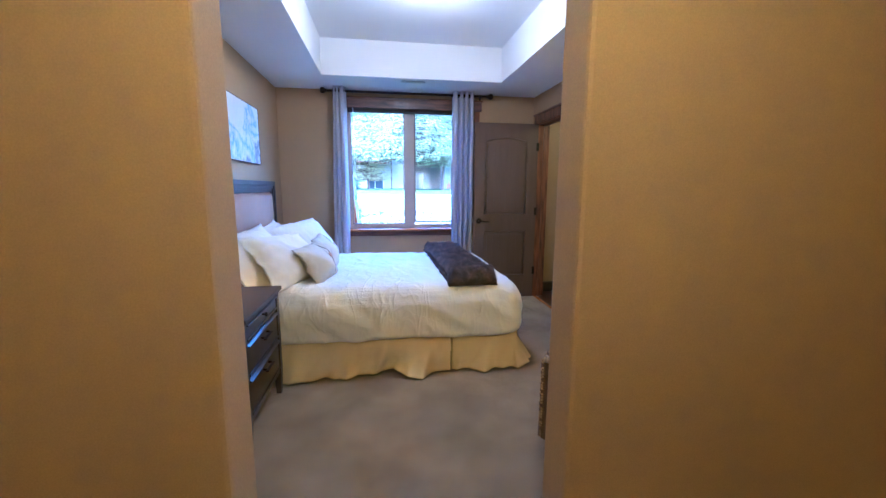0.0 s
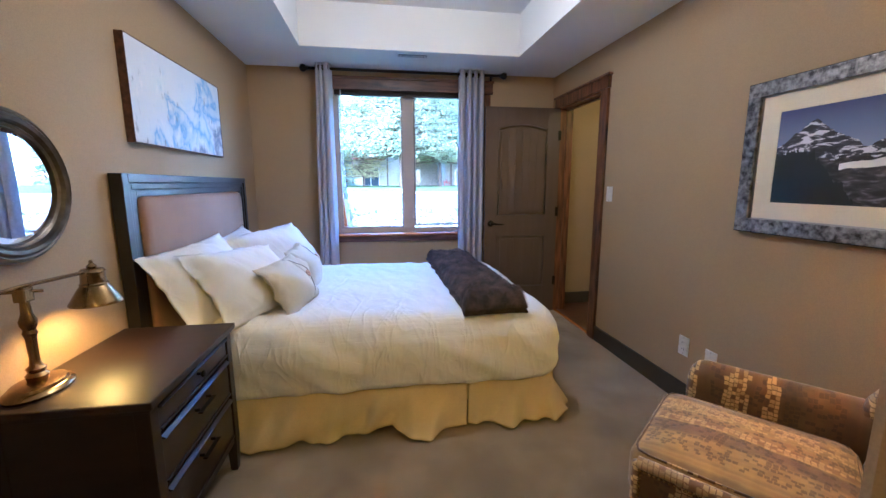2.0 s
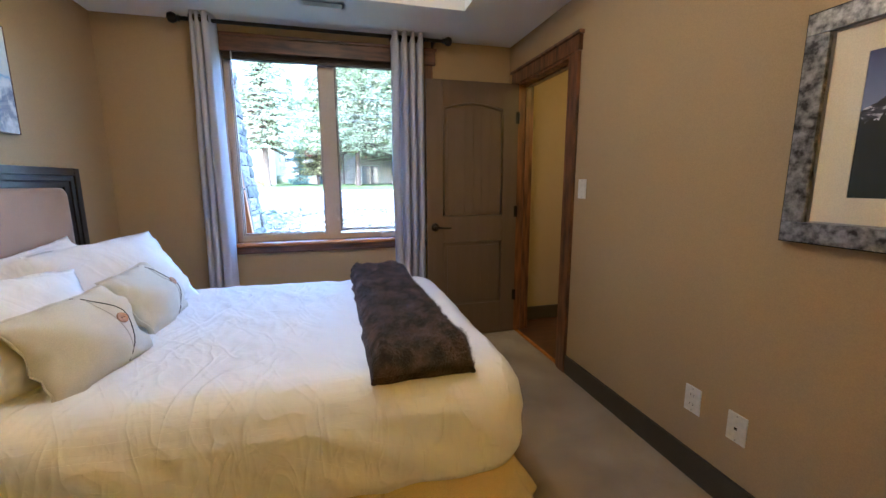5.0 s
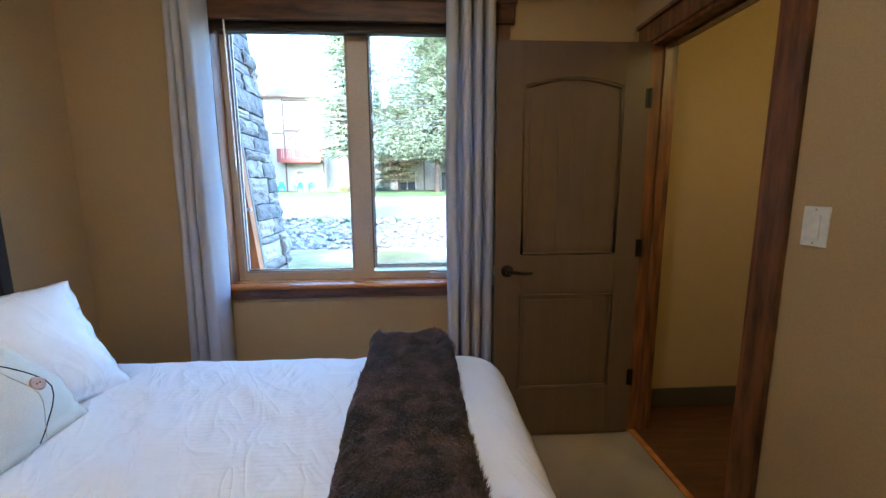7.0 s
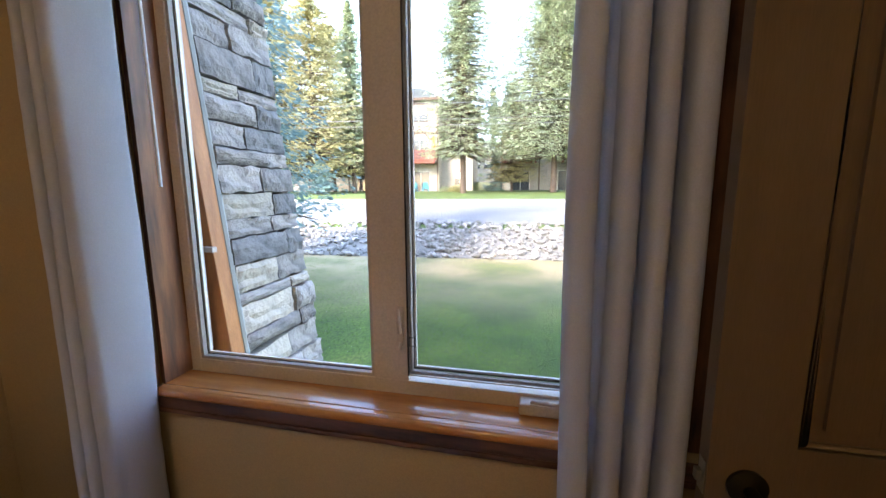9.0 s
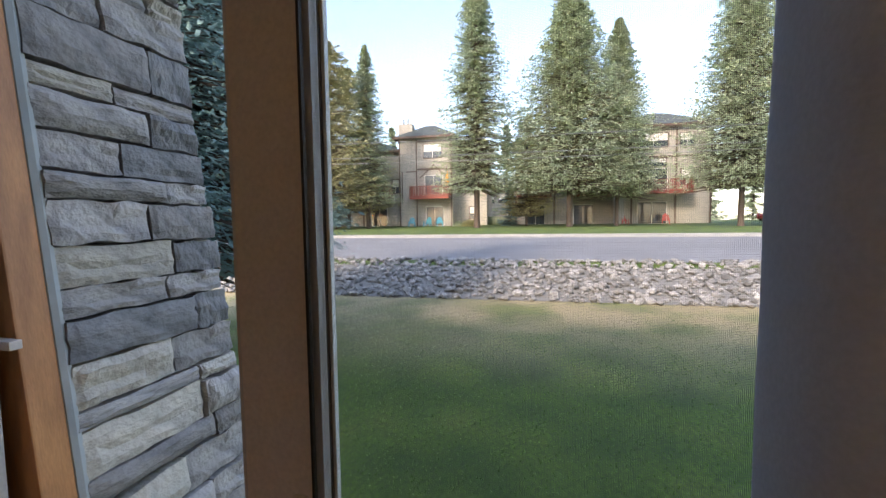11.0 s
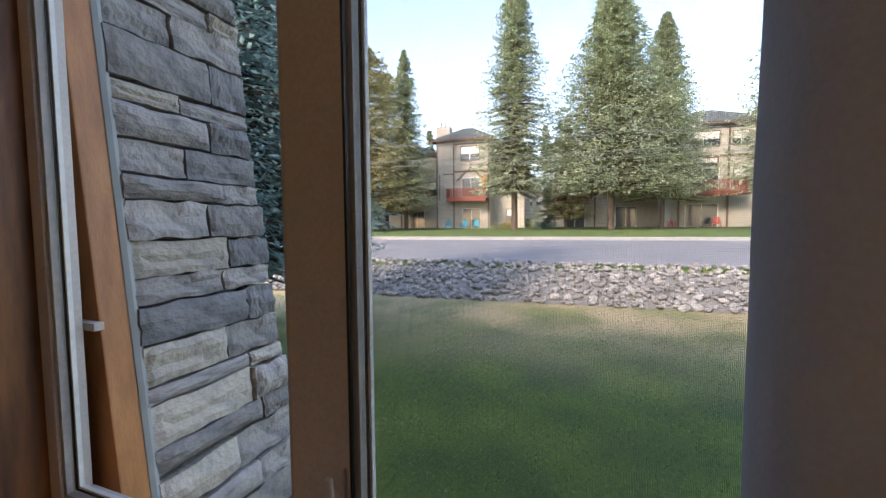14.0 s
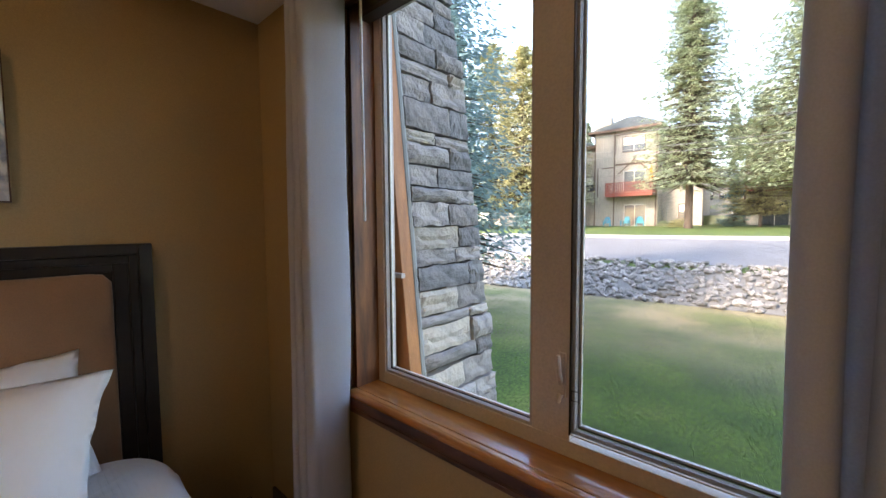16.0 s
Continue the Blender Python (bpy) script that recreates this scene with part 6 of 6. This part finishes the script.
part("gable_trim", extruded([(-13.3, 5.25), (-13.15, 5.25), (-11.7, 6.55), (-10.25, 5.25), (-10.1, 5.25), (-11.7, 6.72)], -0.10, -0.052), BROWNTRIM, b1)
um = thing("umbrella", "folded orange patio umbrella on the balcony", "umbrella", OUT @ pose(-8.3, 41.0, base_z + S_ - 0.05))
part("pole", tube([(0, 0, 0), (0, 0, 2.6)], 0.025, 8), NICKEL, um)
part("canopy", lathe([(0.20, 1.0), (0.24, 1.3), (0.13, 2.2), (0.03, 2.6)], 12), ORANGE, um)

b2 = thing("apartment_building", "three-storey grey apartment building with a wide balcony across the road", "building", OUT @ pose(0.2, 43, base_z))
u0, u1 = 8.6, 17.2
part("wall", boxes((u0, u1, 0, 9, -0.3, 9.7), (-1.6, u0 - 0.002, 1.8, 9, -0.3, 9.0)), SIDING, b2)
battens(b2, -1.6, u0, 0, 9.0, 1.8, SIDING)
hip_roof(b2, u0, u1, 0, 9, 9.71, 2.0), hip_roof(b2, -1.6, u0 - 0.6, 1.8, 9, 9.01, 1.6)
part("privacy_wall", box(u0 - 0.25, u0 + 0.35, -1.7, -0.003, -0.3, 5.6), SIDINGG, b2)
far_window(b2, 11.9, 0.05, 2.6, 2.1, 0, "patio_door", True), far_window(b2, 11.9, S_ + 0.2, 2.6, 2.0, 0, "balcony_door", True)
far_window(b2, 11.8, 5.7, 2.6, 0.75, 0), far_window(b2, 11.9, 2 * S_ + 1.1, 2.6, 1.3, 0), far_window(b2, 14.9, S_ + 0.6, 0.9, 1.5, 0), far_window(b2, 14.9, 2 * S_ + 1.1, 1.2, 1.2, 0)
far_window(b2, 0.6, 0.05, 1.9, 2.05, 1.8, "patio_door", True), far_window(b2, 5.6, 0.05, 1.9, 2.05, 1.8, "patio_door", True)
far_window(b2, 0.6, S_ + 0.2, 1.9, 1.95, 1.8, "balcony_door", True), far_window(b2, 5.8, S_ + 0.2, 1.9, 1.95, 1.8, "balcony_door", True)
balcony(b2, 12.1, S_ - 0.05, 5.6, 0, 1.8), balcony(b2, 0.4, S_ - 0.05, 3.6, 1.8), balcony(b2, 6.2, S_ - 0.05, 4.2, 1.8)
trims(b2, [(x - 0.08, x + 0.08, -0.05, -0.002, -0.1, 9.4) for x in (u0 + 0.5, 10.0, 14.0, u1 - 0.08)] + [(u0 + 0.5, u1, -0.05, -0.002, z, z + 0.2) for z in (2.8, 6.5, 9.2)][1:])
trims(b2, [(x - 0.08, x + 0.08, 1.75, 1.777, -0.1, 8.8) for x in (-1.5, 2.6, 4.4)])
b3 = thing("house", "pale far house with green roof behind the hedge", "house", OUT @ pose(-5.3, 66, 1.35))
part("wall", box(-4.5, 4.5, 0, 8, -0.3, 5.4), SIDING, b3)
hip_roof(b3, -4.5, 4.5, 0, 8, 5.41, 2.2)
far_window(b3, -1.4, 3.3, 2.4, 1.2, 0), far_window(b3, 1.8, 3.3, 2.4, 1.2, 0), far_window(b3, 2.6, 0.6, 1.6, 1.4, 0)


def adirondack(m, material, label, group):
    th = thing("patio_chair", label, "chair", m, group)
    part("seat", box(-0.27, 0.27, -0.25, 0.25, 0.30, 0.34), material, th)
    for k in range(5):
        part("back_slat", box(-0.045, 0.045, -0.012, 0.012, 0, 0.72 - 0.03 * abs(k - 2) ** 2), material, th, at=pose(-0.21 + 0.105 * k, 0.23, 0.30, -20))
    for sx in (-1, 1):
        part("armrest", box(sx * 0.33 - 0.06, sx * 0.33 + 0.06, -0.32, 0.30, 0.52, 0.55), material, th)
        part("leg", box(sx * 0.30 - 0.03, sx * 0.30 + 0.03, -0.30, -0.22, 0, 0.519), material, th)
        part("leg", box(sx * 0.30 - 0.03, sx * 0.30 + 0.03, 0.22, 0.30, 0, 0.519), material, th)
    return th


for x, a in ((-11.9, 10), (-10.2, -12), (-8.9, 15)):
    adirondack(OUT @ pose(x, 39.8, ground_z(39.8), 0, 0, a), BLUEPLASTIC, "turquoise plastic patio chair on the grass by the patio door", "turquoise patio chairs")
for x, a in ((9.2, 15), (12.9, -15)):
    adirondack(OUT @ pose(x, 41.4, ground_z(41.4), 0, 0, a), REDPLASTIC, "red plastic patio chair in front of the grey building", "red patio chairs")


def car(m, paint, label):
    th = thing("car", label, "car", m)
    part("body", loft(4.3, 1.75, [(0.1, 0.25), (0, 0.40), (0, 0.75), (0.08, 0.88)], 0.35, 60), paint, th, smooth=True)
    part("cabin", loft(2.5, 1.55, [(0.0, 0.881), (0.22, 1.30), (0.32, 1.40)], 0.3, 60), DARKGLASS, th, smooth=True, at=pose(-0.1, 0, 0))
    part("car_roof", loft(1.8, 0.95, [(0.0, 1.401), (0.02, 1.43), (0.15, 1.45)], 0.2, 40), paint, th, smooth=True, at=pose(-0.1, 0, 0))
    for x in (-1.35, 1.35):
        for y in (-0.80, 0.80):
            w_h = part("wheel", lathe([(0.32, -0.1), (0.34, -0.05), (0.34, 0.05), (0.32, 0.1)], 20), RUBBER, th, at=pose(x, y, 0.34, 90))
            part("rim", lathe([(0.19, -0.105), (0.19, 0.105)], 14), NICKEL, w_h)


car(OUT @ pose(-6.4, 55, ground_z(55), 0, 0, 8), CARPAINT, "white car parked behind the hedge")
car(OUT @ pose(27.0, 50, ground_z(50), 0, 0, 12), CARRED, "dark red car parked beyond the grey building")
car(OUT @ pose(33.0, 51, ground_z(51), 0, 0, 8), CARPAINT, "white car parked beside the red car")
for k, (z, y) in enumerate(((7.6, 27.0), (6.6, 27.3), (6.25, 27.6))):
    th = thing("power_line", "thin pale overhead cable strung along the road", "cable", OUT @ pose(0, y, 0), "overhead cables")
    part("cable", tube([(x, 0, z - 0.5 + 1.2 * (x / 60) ** 2 - 0.008 * x) for x in range(-60, 61, 6)], 0.022, 6), NICKEL, th)

# unseen block added above the rooms, its height set to shade the near lawn
structure("upper_storeys", box(-9, 12, -9, 4.8, 3.11, 4.6), SIDING)
structure("outer_wall", boxes((-9, -1.23, 4.5, 4.8, -0.4, 3.1), (3.43, 12, 4.5, 4.8, -0.4, 3.1)), SIDING, label="grey-beige outer wall")

# ---- single stones, last ----
def stone_mesh(seed, sub=1, flat=0.6):
    bm = bmesh.new()
    bmesh.ops.create_icosphere(bm, subdivisions=sub, radius=0.5)
    for v in bm.verts:
        v.co *= 1 + 0.45 * noise.noise(v.co * 2.1 + Vector((seed, seed * 2, 0)))
        v.co.z *= flat
    me = bpy.data.meshes.new("stone")
    bm.to_mesh(me)
    bm.free()
    me.materials.append(ROCK)
    return me


kinds = [stone_mesh(3.7 * k + 1, 2 if k > 6 else 1, 0.55 + 0.06 * (k % 4)) for k in range(7)]
bm_src = [(np.array([v.co[:] for v in me.vertices]), [tuple(p.vertices) for p in me.polygons]) for me in kinds]
allv, allf, base_i = [], [], 0
rocks = []
for i in range(11500):
    d = 7.9 + 3.05 * rng.random()
    x = rng.uniform(-30, 30)
    rocks.append((x, d, rng.uniform(0.06, 0.175) * (0.85 if rng.random() < 0.7 else 1.3), int(rng.integers(0, 7))))
near = sorted(range(len(rocks)), key=lambda i: abs(rocks[i][0] - 0.5) / 2 + abs(rocks[i][1] - 8.2) * 2.5)[:300]
nearset = set(near)
for i, (x, d, s, k) in enumerate(rocks):
    e = Euler((rng.uniform(-0.6, 0.6), rng.uniform(-0.6, 0.6), rng.uniform(0, 6.28))).to_matrix()
    z = ground_z(d) + s * 0.16 + 0.02
    if i in nearset:
        ob = new("stone", kinds[k])
        ob.parent = bed_
        ob.matrix_local = Matrix.Translation((x, d, z)) @ e.to_4x4() @ Matrix.Diagonal((s, s, s, 1))
    else:
        v = bm_src[k][0] * s @ np.array(e).T + np.array([x, d, z])
        allv += v.tolist()
        allf += [tuple(a + base_i for a in f) for f in bm_src[k][1]]
        base_i += len(v)
raw("stones", allv, allf, ROCK, bed_, kind="stuff")


def ledge_mesh(seed, material, chips=0.10):
    """A split-faced block 1 x 1 x 1, its face towards +x, uneven edges."""
    bm = bmesh.new()
    nu, nv = 12, 5
    g = {}
    for i in range(nu + 1):
        for j in range(nv + 1):
            y, z = i / nu - 0.5, j / nv - 0.5
            rim = i in (0, nu) or j in (0, nv)
            layer = 0.16 * math.floor(3 * noise.noise((seed * 3, z * 1.8 + 0.5 * y, seed)) + 0.6)
            out_ = (0.38 if rim else 0.5) + 0.10 * noise.noise((y * 4 + seed, z * 3, seed)) + layer * (0.5 if rim else 1)
            jy = 0.020 * noise.noise((z * 5, seed, 3)) if i in (0, nu) else 0.05 * noise.noise((y * 5, z, seed))
            jz = 0.085 * noise.noise((y * 4, seed * 3, z))
            g[i, j] = bm.verts.new((out_, y + jy, z + jz))
    edge = [(i, 0) for i in range(nu)] + [(nu, j) for j in range(nv)] + [(i, nv) for i in range(nu, 0, -1)] + [(0, j) for j in range(nv, 0, -1)]
    back = {k: bm.verts.new((-0.6, g[k].co.y, g[k].co.z)) for k in edge}
    for i in range(nu):
        for j in range(nv):
            bm.faces.new((g[i, j], g[i + 1, j], g[i + 1, j + 1], g[i, j + 1]))
    for a, b in zip(edge, edge[1:] + edge[:1]):
        bm.faces.new((g[b], g[a], back[a], back[b]))
    bmesh.ops.recalc_face_normals(bm, faces=bm.faces[:])
    me = bpy.data.meshes.new("stone")
    bm.to_mesh(me)
    bm.free()
    me.materials.append(material)
    return me


TONES = {"m": LEDGE, "w": LEDGEWARM, "d": LEDGEDARK}
ledges = {tone: [ledge_mesh(2.3 * k + 0.7 + ord(tone), TONES[tone]) for k in range(6)] for tone in TONES}
rs = random.Random(12)
lean_deg = math.degrees(math.atan(0.105))


def ledge_stone(tone, m):
    ob = new("stone", ledges[tone][rs.randrange(6)])
    ob.parent = column
    ob.matrix_local = m


# courses beside the window from the top down: foot of the course, where its two stones meet, their tones
COURSES = ((2.19, 5.06, "md"), (2.10, 5.12, "mm"), (2.035, 5.20, "mw"), (1.935, 5.075, "mm"), (1.807, 5.18, "md"), (1.755, 5.08, "wm"), (1.662, 5.16, "md"), (1.570, 5.075, "md"), (1.508, 5.18, "mm"),
           (1.405, 5.12, "mm"), (1.311, 5.184, "wd"), (1.246, 5.15, "mm"), (1.141, 5.223, "dd"), (1.040, 5.14, "wm"), (0.993, 5.21, "mw"), (0.885, 5.21, "wm"), (0.812, 5.24, "mm"), (0.705, 5.13, "wm"), (0.62, 5.20, "mm"))
rows_, top = [], 2.285
for foot, meet, tones in COURSES:
    rows_.append((foot, top, meet, tones))
    top = foot
while top > -0.30:
    h = rs.choice((0.06, 0.085, 0.105, 0.12))
    rows_.append((top - h, top, rs.uniform(5.04, 5.22), rs.choice(("mm", "md", "wm", "dm"))))
    top -= h
top = 2.285
while top < 3.15:
    h = rs.choice((0.06, 0.085, 0.105, 0.12))
    rows_.append((top, top + h, rs.uniform(5.04, 5.22), rs.choice(("mm", "md", "wm", "dm"))))
    top += h
for z0, z1, meet, tones in rows_:
    zc, h = (z0 + z1) / 2, z1 - z0
    end = back_y(zc) + 0.012 + rs.uniform(-0.012, 0.014)
    for (y0, y1), tone in zip(((4.900, meet), (meet, end)), tones):
        lo_, hi_ = zc - h / 2 + rs.uniform(0, 0.006), zc + h / 2 - rs.uniform(0, 0.003)
        ledge_stone(tone, Matrix.Translation((face_x(zc) + rs.uniform(-0.007, 0.009) + 0.75 - 0.012, (y0 + y1) / 2 - 5.1, (lo_ + hi_) / 2 + 0.35)) @ pose(0, 0, 0, 0, -lean_deg, 0)
                    @ Matrix.Diagonal((0.045, y1 - y0 - 0.005, hi_ - lo_ - 0.002, 1)))
    x = -1.45
    while x < face_x(zc) - 0.03:
        w = min(rs.uniform(0.14, 0.38), face_x(zc) - 0.01 - x)
        ledge_stone(rs.choice("mmdw"), Matrix.Translation((x + w / 2 + 0.75, back_y(zc) - 5.1 - 0.012, zc + 0.35)) @ pose(0, 0, 0, 0, 0, 90) @ Matrix.Diagonal((0.05, max(w - 0.008, 0.02), h - 0.006, 1)))
        x += w
